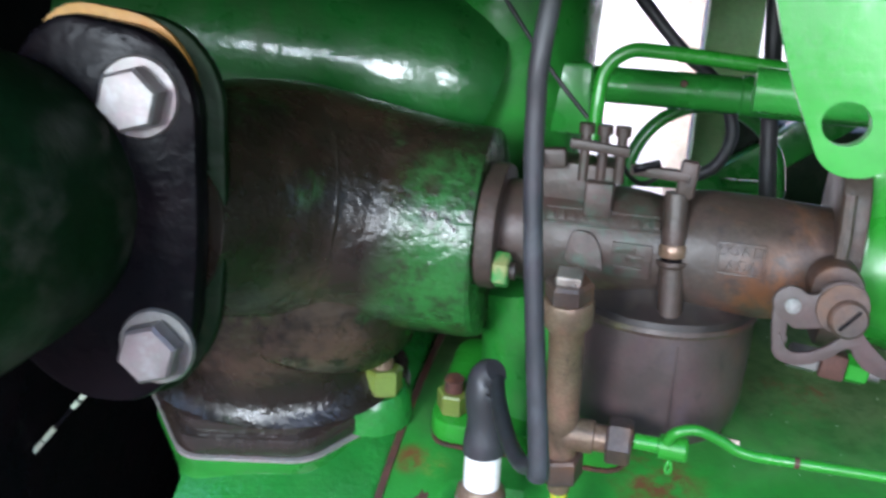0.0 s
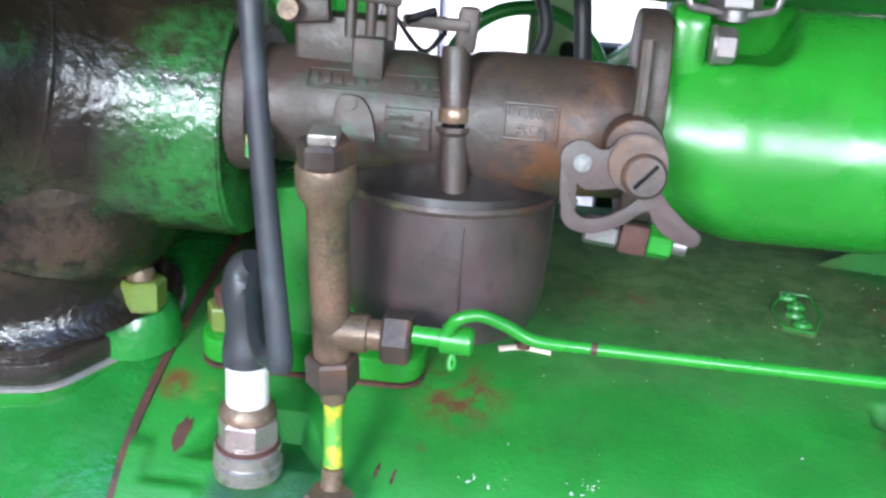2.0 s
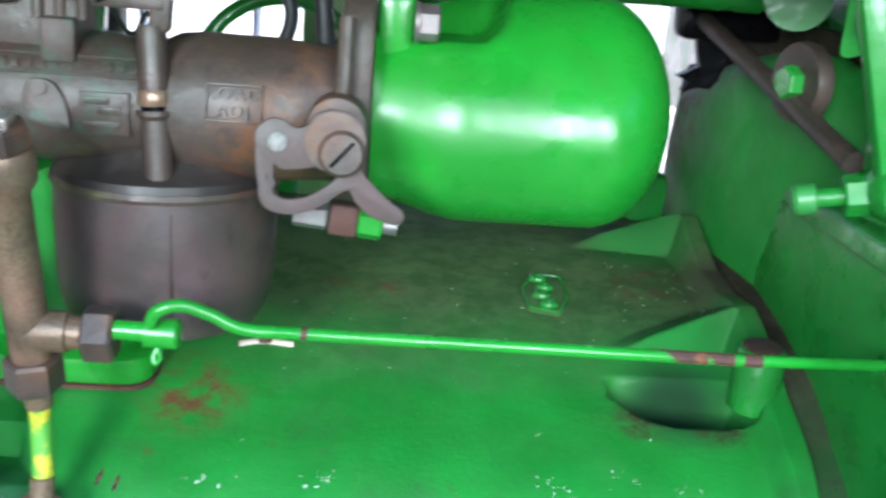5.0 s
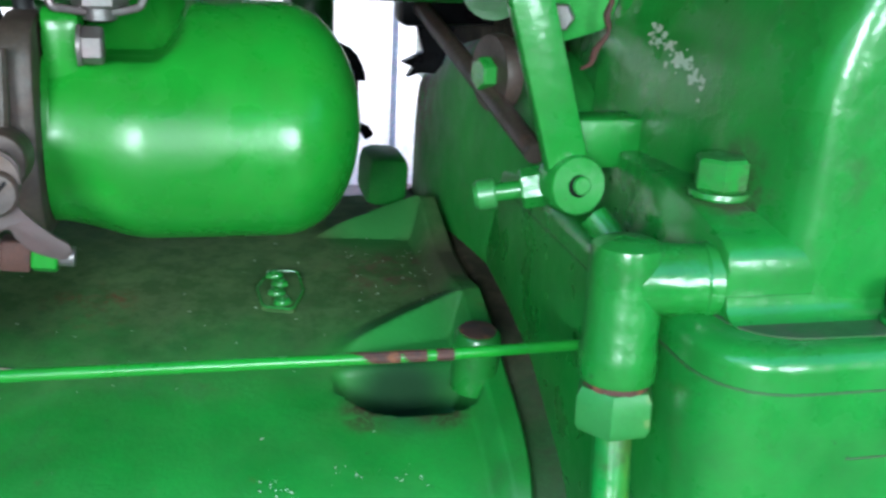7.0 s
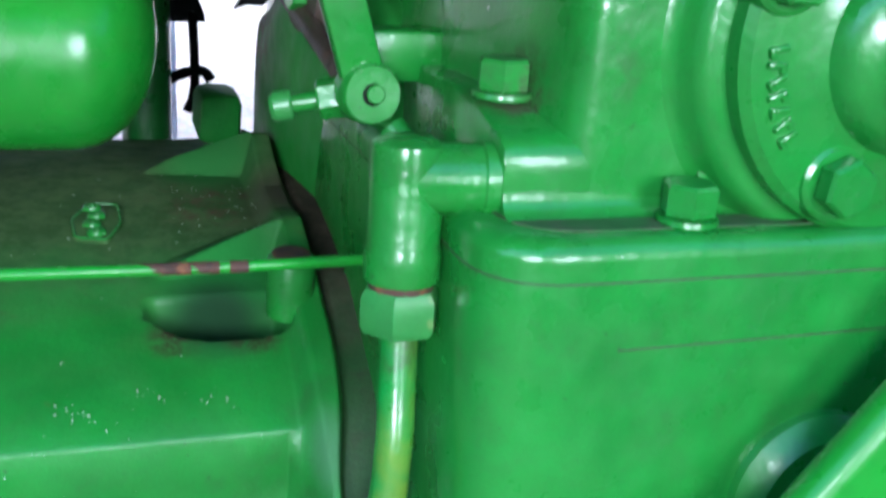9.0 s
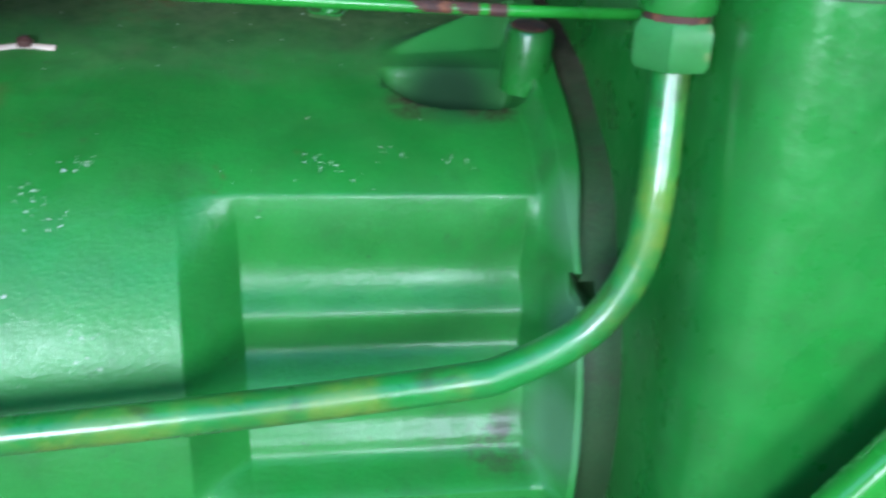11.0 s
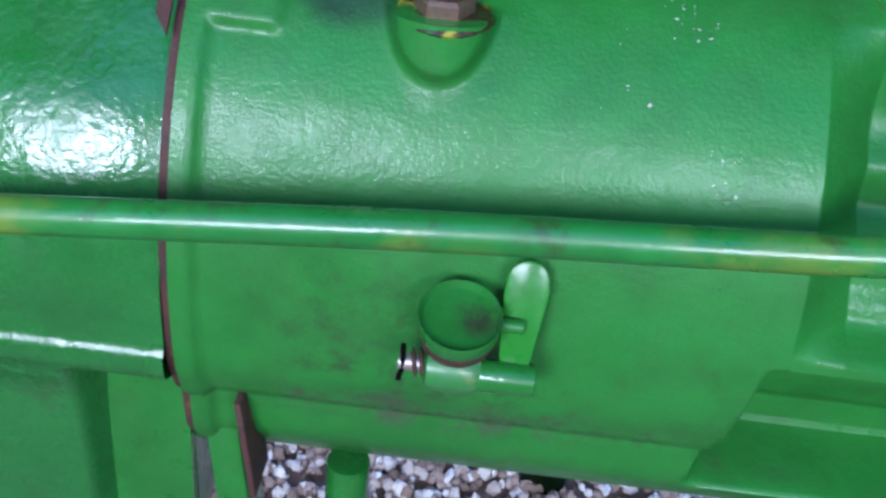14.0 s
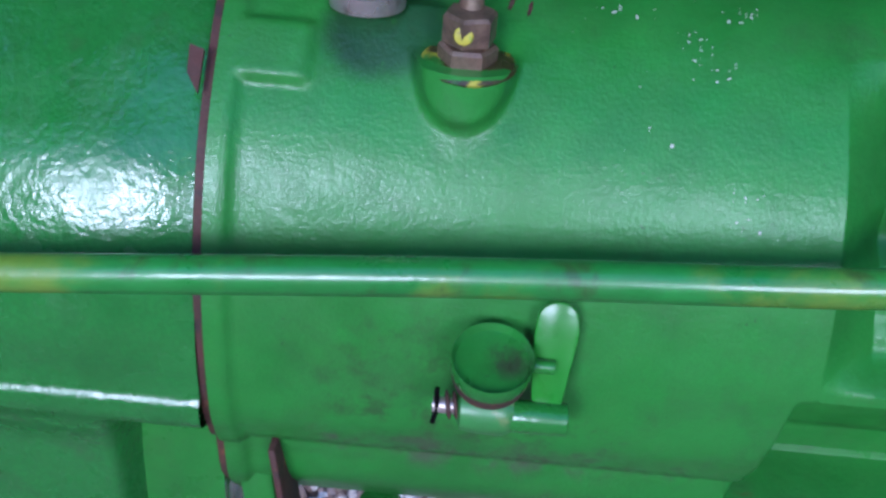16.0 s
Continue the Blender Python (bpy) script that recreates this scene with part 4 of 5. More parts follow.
part("green_nut", hexagon(0.0125, 0.010, sw @ pose(0, 0, 0.0145)), TANK_PAINT, clamp)
part("tip", lathe([(0.0042, 0), (0.0042, 0.006)], sw @ pose(0, 0, 0.0245), 14), ZINC, clamp)
# cast plates and lettering on the body
def text_on(words, size, m, depth, material, parent, name="lettering"):
    cu = bpy.data.curves.new(name, "FONT")
    cu.body, cu.size, cu.extrude, cu.align_x, cu.align_y = words, size, depth, "CENTER", "CENTER"
    cu.space_character = 1.25
    tmp = new("tmp_text", cu)
    me = bpy.data.meshes.new_from_object(tmp.evaluated_get(bpy.context.evaluated_depsgraph_get()))
    bpy.data.objects.remove(tmp)
    me.transform(m)
    me.materials.append(material)
    ob = new(name, me)
    ob.parent = parent
    return ob


def cast_frame(w, h, m, name, parent, thick=0.0009):
    bm = bmesh.new()
    for dx, dy, a, b in ((0, h / 2, w, 0.0011), (0, -h / 2, w, 0.0011), (w / 2, 0, 0.0011, h), (-w / 2, 0, 0.0011, h)):
        box((a, b, thick), m @ pose(dx, dy, 0), 0.0002, bm=bm)
    return part(name, bm, CAST, parent)


def on_body(x, ang, r):
    """A place on the barrel of the body, ang degrees up from level towards the open side."""
    a = radians(ang)
    n = Vector((0, -math.cos(a), math.sin(a)))
    return basis(Vector((x, CY, CZ)) + n * r, n, X)


plate_m = on_body(0.0060, 12, 0.0318)
lab = cast_frame(0.0225, 0.0148, plate_m, "label_frame", carb, 0.0018)
text_on("LOAD", 0.0070, plate_m @ pose(0, 0.0034, 0.0), 0.0010, CAST, lab)
text_on("ADJ", 0.0070, plate_m @ pose(0, -0.0036, 0.0002), 0.0010, CAST, lab)
bm_ = on_body(-0.062, 36, 0.0282)
bar = cast_frame(0.060, 0.0085, bm_, "name_plate", carb)
for k in range(11):
    part("character_bar", box((0.0033, 0.0045, 0.0008), bm_ @ pose(-0.0265 + k * 0.0053, 0, 0), 0.0002), CAST, bar)
sm = on_body(-0.0465, -4, 0.0275)
sp = part("size_plate", box((0.020, 0.018, 0.0014), sm, 0.0004), CAST, carb)
for dx, dy, w in ((-0.003, 0.0055, 0.010), (0.002, 0.0015, 0.009), (-0.001, -0.0045, 0.014)):
    part("character_bar", box((w, 0.003, 0.0008), sm @ pose(dx, dy, 0.0010), 0.0002), CAST, sp)
tab = part("idle_tab", plate(rounded([(-0.009, -0.008), (0.012, -0.012), (0.009, 0.002), (0.004, 0.009), (-0.006, 0.009)], 0.004), 0.003, on_body(-0.071, 4, 0.0275), 0.0006), CAST, carb)
part("tab_screw", lathe([(0.003, 0), (0.003, 0.0015)], on_body(-0.0715, 14, 0.0302), 14), CAST, tab)

# ---- green air intake ----
tank = thing("air_intake_pipe", "smooth bright green rounded air intake casting", "intake pipe")
tx = np.concatenate([np.linspace(0.0625, 0.16, 44), 0.16 + 0.0405 * np.sin(np.linspace(0.08, 1, 18) * np.pi / 2)])
th = np.linspace(0, 2 * np.pi, 73)
rad = np.where(tx < 0.16, 0.0445 + 0.0085 * step(0.062, 0.105, tx), 0)
rad = np.where(tx >= 0.16, 0.053 * np.sqrt(np.clip(1 - (np.maximum(tx - 0.16, 0) / 0.0406) ** 2.3, 0, 1)), rad)
TYc, TZc = 0.066, 1.003
TX = np.broadcast_to(tx[:, None], (len(tx), len(th)))
TY, TZ = TYc + rad[:, None] * (np.cos(th) + 0.2 * np.sin(th)), TZc + rad[:, None] * np.sin(th)
cut = step(0.082, 0.0835, TX) * (1 - step(0.110, 0.124, TX)) * (TY < 0.075)
ceil_ = 1.0335 + 0.006 * step(0.105, 0.122, TX)
TZ = np.where((TZ > ceil_) & (cut > 0), TZ + (ceil_ - TZ) * cut, TZ)
sheet("shell", np.stack([TX, TY, TZ], -1), TANK_PAINT, tank)
part("mouth_cap", lathe([(0.044, 0), (0.044, 0.003)], basis((0.0622, TYc, TZc), X), 40), TANK_PAINT, tank)
part("ear", plate(rounded([(-0.0145, -0.010), (-0.0145, 0.034), (0.020, 0.034), (0.022, -0.010)], 0.010), 0.016, basis((0.0625, 0.047, 1.022), X, Y), 0.003), TANK_PAINT, tank)
bolt = part("bolt", hexagon(0.0135, 0.009, basis((0.0795, 0.026, 1.041), X)), ZINC, tank, "bright zinc hex bolt")
part("washer", lathe([(0.0085, 0), (0.0085, 0.0018)], basis((0.0782, 0.026, 1.041), X), 20), ZINC, bolt)

# ---- fuel filter with an amber bowl above the intake ----
filt = thing("sediment_bowl", "amber glass sediment bowl held by a wire bail", "fuel filter")
part("glass", lathe([(0.002, 0.0), (0.014, 0.0005), (0.0195, 0.004), (0.0205, 0.012), (0.0205, 0.045)], basis((0.0845, 0.036, 1.064), Z), 40), AMBER, filt, "amber glass")
part("base", hexagon(0.020, 0.006, basis((0.087, 0.034, 1.056), Z)), ZINC, filt)
part("thumb_nut", lathe([(0.005, 0), (0.007, 0.001), (0.007, 0.006)], basis((0.087, 0.034, 1.050), Z), 18), ZINC, filt)
part("bail", sweep([(0.066, 0.034, 1.11), (0.0665, 0.032, 1.062), (0.075, 0.031, 1.055), (0.098, 0.031, 1.055), (0.1055, 0.032, 1.064), (0.106, 0.034, 1.11)], 0.0018, 10), ZINC, filt)
part("bracket", box((0.008, 0.010, 0.180), pose(0.064, 0.040, 1.160), 0.002), RUBBER, filt)
part("head", lathe([(0.022, 0), (0.024, 0.004), (0.024, 0.142)], basis((0.0845, 0.036, 1.109), Z), 28), CAST, filt)

# ---- plug, boot and cable ----
plug = thing("spark_plug", "spark plug with white porcelain insulator in a steel hex", "spark plug")
PB = basis((-0.1105, -0.0035, 0.8340), (0.0, -0.06, 1))
part("seat_ring", lathe([(0.0160, -0.0050), (0.0165, 0.0), (0.0165, 0.002), (0.0150, 0.0032)], PB, 36), STEEL, plug, "bright steel seat ring")
part("collar", lathe([(0.0150, 0.003), (0.0158, 0.004), (0.0158, 0.009), (0.0145, 0.0100), (0.0138, 0.0125)], PB, 32), STEEL, plug)
part("rust_ring", lathe([(0.0146, 0.0096), (0.0150, 0.0104), (0.0148, 0.0122)], PB, 32), RUSTY, plug, "rusty ring under the hex")
part("hex", hexagon(0.0245, 0.0135, PB @ pose(0, 0, 0.0115, 0, 0, 0)), STEEL, plug)
part("crimp", lathe([(0.0125, 0.0245), (0.0135, 0.026), (0.0130, 0.0295), (0.0105, 0.0325)], PB, 32), OLD_BRASS, plug)
part("insulator", lathe([(0.0098, 0.031), (0.0100, 0.034), (0.0098, 0.062), (0.0085, 0.066)], PB, 32), CERAMIC, plug, "white porcelain insulator")
cable = thing("ignition_cable", "grey black rubber ignition cable with plug boot", "cable")
part("boot", sweep([(-0.1105, -0.0070, 0.887), (-0.1107, -0.0074, 0.894), (-0.1110, -0.0080, 0.906), (-0.1118, -0.0085, 0.920), (-0.1112, -0.0080, 0.930), (-0.1065, -0.0105, 0.9350)], [0.0112, 0.0108, 0.0092, 0.0102, 0.0092, 0.0068], 24), RUBBER, cable, "rubber plug boot")
part("lead", sweep([(-0.1055, -0.012, 0.930), (-0.1000, -0.034, 0.9275), (-0.0900, -0.064, 0.9250), (-0.0810, -0.085, 0.9265), (-0.0738, -0.0960, 0.9330)], 0.0040, 14), RUBBER, cable)
part("sleeve", sweep([(-0.0722, -0.0985, 0.9290), (-0.0722, -0.100, 0.938), (-0.0775, -0.100, 0.984), (-0.0828, -0.100, 1.034), (-0.0862, -0.100, 1.085), (-0.0845, -0.100, 1.123), (-0.070, -0.08, 1.252)], [0.0048, 0.0046, 0.0042, 0.0040, 0.0040, 0.0040, 0.0040], 16), RUBBER, cable)
part("tie", sweep([(-0.1095, -0.0185, 0.924), (-0.1035, -0.022, 0.923), (-0.099, -0.032, 0.9195)], 0.0016, 8), RUBBER, cable)

# ---- water outlet cover under the carburetor ----
cover = thing("water_cover", "bright green bolted cover beneath the carburetor", "cover")
cv = basis((-0.094, 0.094, 0.8655), (0, -0.20, 1))
part("plate", plate(rounded([(-0.060, -0.046), (0.058, -0.046), (0.058, 0.05), (-0.060, 0.05)], 0.016), 0.015, cv, 0.003), TANK_PAINT, cover)
part("gasket", plate(rounded([(-0.0600, -0.0460), (0.0580, -0.0460), (0.0580, 0.05), (-0.0600, 0.05)], 0.016), 0.0022, cv @ pose(0, 0, -0.0024)), RUSTY, cover)
part("dome", sweep([(-0.094, 0.10, 0.872), (-0.095, 0.095, 0.90), (-0.098, 0.085, 0.93), (-0.105, 0.08, 0.96)], [0.040, 0.037, 0.034, 0.032], 32), PAINT, cover)
cn = part("nut", hexagon(0.018, 0.014, cv @ pose(-0.047, -0.030, 0.015)), OLIVE, cover)
part("stud", lathe([(0.006, 0), (0.006, 0.008)], cv @ pose(-0.047, -0.030, 0.029), 14), RUSTY, cn)

# ---- brass tee, nut and tube down to the block ----
tee = thing("pipe_tee", "tarnished brass tee with hex plug and side nut", "pipe fitting")
t0, t1 = Vector((-0.0690, -0.0165, 0.8865)), Vector((-0.0715, -0.040, 0.996))
ax = (t1 - t0).normalized()
TB = basis(t0, ax, X)
long = (t1 - t0).length
part("barrel", lathe([(0.0080, 0.014), (0.0082, 0.02), (0.0084, 0.050), (0.0086, 0.088), (0.0118, 0.093), (0.0122, 0.096), (0.0122, 0.104), (0.0112, 0.106)], TB, 32), OLD_BRASS, tee)
part("cap", hexagon(0.0200, 0.010, TB @ pose(0, 0, 0.1055)), CAST, tee, "dark hex plug")
part("cap_square", box((0.0115, 0.0115, 0.006), TB @ pose(0, 0, 0.1165), 0.001), STEEL, tee)
part("branch", lathe([(0.0085, 0.0), (0.0085, 0.016), (0.0070, 0.0165), (0.0070, 0.024)], basis(t0 + ax * 0.0270, X), 28), OLD_BRASS, tee)
part("side_nut", hexagon(0.0205, 0.0125, basis(t0 + ax * 0.0270 + X * 0.0225, X), turn=0.5), CAST, tee, "dark side nut")
part("union_nut", hexagon(0.0205, 0.0155, TB @ pose(0, 0, -0.001), turn=0.25), CAST, tee, "dark union nut")
line = thing("oil_tube", "thin tube in chipped yellow and green paint", "tube")
part("ferrule", lathe([(0.0058, -0.010), (0.0062, -0.002)], TB, 20), OLD_BRASS, line)
part("tube", sweep([t0 - ax * 0.002, (-0.0682, -0.0150, 0.868), (-0.0668, -0.0185, 0.845), (-0.0665, -0.022, 0.828)], 0.0046, 18), YELLOW, line)
part("lower_ferrule", sweep([(-0.0666, -0.0205, 0.846), (-0.0665, -0.0222, 0.832)], 0.0050, 16, 2), OLD_BRASS, line)
BN = basis((-0.0665, -0.0245, 0.8155), (0, -0.12, 1))
part("hex_base", hexagon(0.0215, 0.008, BN), OLD_BRASS, line, "oily brass hex")
part("spill", lathe([(0.0195, -0.0022), (0.0205, -0.0008), (0.0190, 0.0008), (0.010, 0.0018)], BN @ pose(0.0005, 0.0005, -0.0004), 28), SPILL, line, "oily yellow smears")
part("hex_nut", hexagon(0.0195, 0.013, BN @ pose(0, 0, 0.0085), turn=0.3), OLD_BRASS, line)
part("paint_dab", lathe([(0.004, 0), (0.0035, 0.0006), (0.0005, 0.0009)], basis(BN @ Vector((-0.002, -0.0098, 0.015)), (0, -1, 0.1)), 12), YELLOW, line, "yellow paint dab")

# ---- choke rod ----
rod = thing("choke_rod", "thin bright green rod hooked through a clevis", "rod")
part("bar", sweep([(-0.0185, -0.036, 0.9235), (-0.0150, -0.0385, 0.9300), (-0.0060, -0.0375, 0.9325), (0.0050, -0.0355, 0.9285), (0.0170, -0.0345, 0.9230), (0.040, -0.034, 0.9220), (0.12, -0.027, 0.9185), (0.216, -0.0200, 0.9150), (0.30, -0.012, 0.913)], 0.0027, 12), TANK_PAINT, rod)
fork = part("clevis", lathe([(0.0040, 0), (0.0040, 0.0115), (0.0062, 0.012), (0.0062, 0.0245), (0.0052, 0.0255)], basis((-0.0335, -0.0285, 0.9175), (1, -0.05, 0)), 24), TANK_PAINT, rod)
part("cotter", sweep([(-0.0160, -0.033, 0.9125), (-0.0150, -0.0345, 0.9085), (-0.0165, -0.035, 0.9065), (-0.0175, -0.0345, 0.9090), (-0.0165, -0.033, 0.9125)], 0.0010, 8), TANK_PAINT, rod)
for px, ln in ((0.041, 0.0012), (0.196, 0.012), (0.214, 0.006), (0.2285, 0.004)):
    f = (px - 0.12) / 0.096 if px > 0.12 else (px - 0.04) / 0.08
    yz = (-0.027 + 0.007 * f, 0.9185 - 0.0035 * f) if px > 0.12 else (-0.034 + 0.007 * f, 0.922 - 0.0035 * f)
    part("bare_patch", sweep([(px - ln, yz[0] - 0.0003, yz[1] + 0.0003), (px + ln, yz[0] - 0.0003, yz[1] + 0.0001)], 0.00275, 10, 2), RUSTY, rod, "worn bare patch")

# ---- long pipe along the block, with its nut and elbow ----
pipe = thing("long_pipe", "long green painted steel pipe with worn yellow streaks", "pipe")
part("tube", sweep([(-0.60, -0.100, 0.708), (-0.40, -0.100, 0.726), (-0.231, -0.100, 0.7415), (-0.06, -0.100, 0.7575), (0.09, -0.100, 0.7685), (0.20, -0.100, 0.7795), (0.228, -0.100, 0.7855), (0.2585, -0.0995, 0.803), (0.2755, -0.098, 0.830), (0.2805, -0.094, 0.862), (0.2825, -0.087, 0.885), (0.2840, -0.080, 0.912)], 0.0077, 20), PIPE_PAINT, pipe)
NB = basis((0.2845, -0.0785, 0.9075), (0.0, 0.03, 1), X)
part("nut", hexagon(0.0290, 0.0185, NB, turn=0.10, chamfer=0.2), WORN_PAINT, pipe, "green nut worn to bare metal at its corners")
part("thread", lathe([(0.0130, 0.0175), (0.0130, 0.0225)], NB, 24), RUSTY, pipe)
el = part("elbow", lathe([(0.0148, 0.0), (0.0156, 0.002), (0.0156, 0.012), (0.0146, 0.0150), (0.0146, 0.050), (0.0138, 0.0545), (0.0100, 0.0565), (0.001, 0.057)], NB @ pose(0, 0, 0.0215), 32), PAINT, pipe)
part("elbow_arm", lathe([(0.0142, 0.0), (0.0142, 0.030), (0.0150, 0.031), (0.0150, 0.036)], basis((0.283, -0.0765, 0.9695), (1, -0.18, 0.02)), 32), PAINT, el)

# ---- priming cup ----
cup = thing("priming_cup", "green painted priming cup with a flat lever tap", "valve")
CB = basis((-0.0455, -0.0775, 0.6930), (0.02, -0.42, 1), X)
part("cup", lathe([(0.0060, -0.004), (0.0080, 0.0), (0.0150, 0.008), (0.0166, 0.014), (0.0172, 0.0215), (0.0168, 0.0222), (0.0162, 0.0212), (0.0150, 0.0188), (0.0100, 0.0178), (0.0006, 0.0172)], CB, 40), PAINT, cup)
part("rust_band", lathe([(0.0152, 0.0062), (0.0160, 0.0095), (0.0166, 0.0128)], CB, 40), RUSTY, cup, "rust under the cup")
part("neck", lathe([(0.0085, -0.022), (0.0095, -0.012), (0.0075, -0.002)], CB, 24), STEEL, cup)
part("tap_body", lathe([(0.0050, -0.014), (0.0095, -0.012), (0.0105, -0.004), (0.0105, 0.006), (0.0085, 0.010)], basis((-0.0440, -0.0810, 0.6830), (1, 0, 0.0)), 28), WORN_PAINT, cup, "worn tap body")
part("spigot", lathe([(0.0066, 0.0), (0.0070, 0.001), (0.0070, 0.027), (0.0062, 0.0275)], basis((-0.0385, -0.0830, 0.6825), (1, 0.02, 0.0)), 24), PAINT, cup)
lev = part("lever", plate(rounded([(-0.0060, 0.0), (0.0062, -0.001), (0.0090, 0.020), (0.0112, 0.036), (0.0082, 0.0455), (0.0, 0.0475), (-0.0068, 0.0430), (-0.0080, 0.033), (-0.0072, 0.015)], 0.005), 0.0034, basis((-0.0205, -0.0785, 0.6855), (-0.08, -1, 0.30), X), 0.0010), TANK_PAINT, cup, "flat green lever")
part("link", lathe([(0.0030, 0), (0.0030, 0.012)], basis((-0.0310, -0.0790, 0.7060), X), 14), PAINT, lev)
tip = part("spindle", lathe([(0.0036, 0), (0.0036, 0.018)], basis((-0.0680, -0.0820, 0.6840), X), 14), STEEL, cup)
for k in range(4):
    part("spring_coil", lathe([(0.0042, 0), (0.0062, 0.0007), (0.0062, 0.0014), (0.0042, 0.002)], basis((-0.0625 + k * 0.0032, -0.0820, 0.6840), (1, 0.12, 0.15)), 16), RUSTY, tip)
part("split_pin", sweep([(-0.0665, -0.084, 0.694), (-0.0662, -0.0845, 0.684), (-0.0675, -0.084, 0.676)], 0.0012, 8), BLACK, tip)

# ---- gear case at the end of the block ----
case = thing("gear_case", "large green painted cast gear case", "gear case")


def slab_rounded(x0, x1, y0, y1, z0, z1, r, top_r, n=8):
    """A block with rounded upright corners and a rounded upper edge."""
    loops = []
    for h, s in [(z0, 0.0)] + [(z1 - top_r + top_r * math.sin(a), top_r * (1 - math.cos(a))) for a in (k / n * math.pi / 2 for k in range(n + 1))]:
        loops.append([(x, y, h) for x, y in rounded([(x0 + s, y0 + s), (x1 - s, y0 + s), (x1 - s, y1 - s), (x0 + s, y1 - s)], r, 8)])
    return rings(bmesh.new(), loops)


part("lower_half", slab_rounded(0.300, 0.95, -0.132, 0.36, 0.0, 0.9600, 0.036, 0.008), PAINT, case)
part("joint_line", plate(rounded([(0.2997, -0.1323), (0.949, -0.1323), (0.949, 0.3), (0.2997, 0.3)], 0.036, 8), 0.0010, pose(0, 0, 0.9440)), GRIME_MAT, case)
part("lower_seam", plate(rounded([(0.345, -0.1323), (0.95, -0.1323), (0.95, 0.2), (0.345, 0.2)], 0.012, 6), 0.0009, pose(0, 0, 0.9130, 0, -0.6, 0)), GRIME_MAT, case)
part("ledge_dust", plate(rounded([(0.314, -0.1195), (0.94, -0.1195), (0.94, 0.34), (0.314, 0.34)], 0.030, 8), 0.0006, pose(0, 0, 0.9600)), DUSTY, case, "dusty ledge")
part("upper_wall", slab_rounded(0.322, 0.95, 0.035, 0.55, 0.95, 1.45, 0.020, 0.02), PAINT, case)
mount = extruded([(-0.0975, 0.945), (-0.0975, 0.979), (-0.0955, 0.9855), (-0.0890, 0.9890), (-0.058, 0.9965), (-0.030, 0.9975), (0.05, 0.9975), (0.05, 0.945)], 0.3155, 0.372)
bmesh.ops.bevel(mount, geom=mount.edges[:], offset=0.0030, segments=2, affect="EDGES", profile=0.5)
part("mount_lug", mount, PAINT, case)
cove = [(-0.1065 + 0.0085 * math.sin(a), 0.9690 - 0.0085 * math.cos(a)) for a in (k / 6 * math.pi / 2 for k in range(7))]
part("ledge_fillet", extruded(cove + [(-0.085, 0.9690), (-0.085, 0.9600)], 0.3160, 0.60), PAINT, case)
end_line = smooth_section([(0.035, 0.70), (0.035, 0.965), (0.055, 1.005), (0.11, 1.030), (0.176, 1.029), (0.271, 1.014), (0.342, 0.985), (0.372, 0.950), (0.378, 0.70)], 5)
end_case = rings(bmesh.new(), [[(x_ - 0.06 * (y - 0.035), 0.20 + (y - 0.20) * k_, 0.84 + (z - 0.84) * k_) for y, z in end_line]
                               for x_, k_ in ((0.350, 1.0), (0.3240, 1.0), (0.3170, 0.99), (0.3125, 0.968), (0.3090, 0.93), (0.3065, 0.86), (0.3050, 0.70), (0.3045, 0.30))])
part("crankcase_end", end_case, MATT_GREEN, case)
part("flange_band", extruded(smooth_section([(0.06, 0.70), (0.06, 0.960), (0.08, 1.008), (0.13, 1.038), (0.20, 1.042), (0.30, 1.030), (0.385, 1.000), (0.430, 0.960), (0.440, 0.70)], 5), 0.3120, 0.345), TROUGH, case, "dark rim behind the crankcase end")
HUB = Vector((0.466, -0.038, 1.030))
hub_m = basis(HUB, -Y, X)


def arch(grow, y):
    """The outline of the bearing housing: round above, its flanks dropping straight to the ledge."""
    r = 0.1215 + grow
    pts = [(HUB.x - r * math.cos(a), y, HUB.z + r * math.sin(a)) for a in (k / 48 * math.pi for k in range(49))]
    down = [HUB.z - (HUB.z - 0.945) * k / 6 for k in range(1, 7)]
    lean = 0.0035
    left = [(HUB.x - r - lean * ((HUB.z - z) / 0.085) ** 2, y, z) for z in reversed(down)]
    right = [(HUB.x + r, y, z) for z in down]
    return left + pts + right


DRAFT = [(0.0260, 0.060), (0.0185, 0.018), (0.0120, -0.024), (0.0082, -0.049), (0.0048, -0.070)]
hous = DRAFT + [(0.0028, -0.082), (0.0012, -0.0885), (-0.0015, -0.0935), (-0.0055, -0.0966), (-0.0110, -0.0980), (-0.028, -0.0985)]
part("bearing_housing", rings(bmesh.new(), [arch(g_, y_) for g_, y_ in hous]), PAINT, case)
part("bearing_seat", lathe([(0.0930, 0.0600), (0.0895, 0.0615), (0.0868, 0.0650), (0.0850, 0.0700), (0.0825, 0.0745), (0.0790, 0.0765), (0.0700, 0.0770)], hub_m, 96), PAINT, case)
cap = part("bearing_cap", lathe([(0.0690, 0.0675), (0.0735, 0.0685), (0.0745, 0.0720), (0.0740, 0.0840), (0.0705, 0.0872), (0.0560, 0.0886), (0.0450, 0.0893), (0.0405, 0.0910), (0.0385, 0.0960), (0.0345, 0.1010), (0.0300, 0.1030), (0.0270, 0.1065), (0.0200, 0.1140), (0.0100, 0.1185), (0.001, 0.1195)], hub_m, 72), PAINT, case)
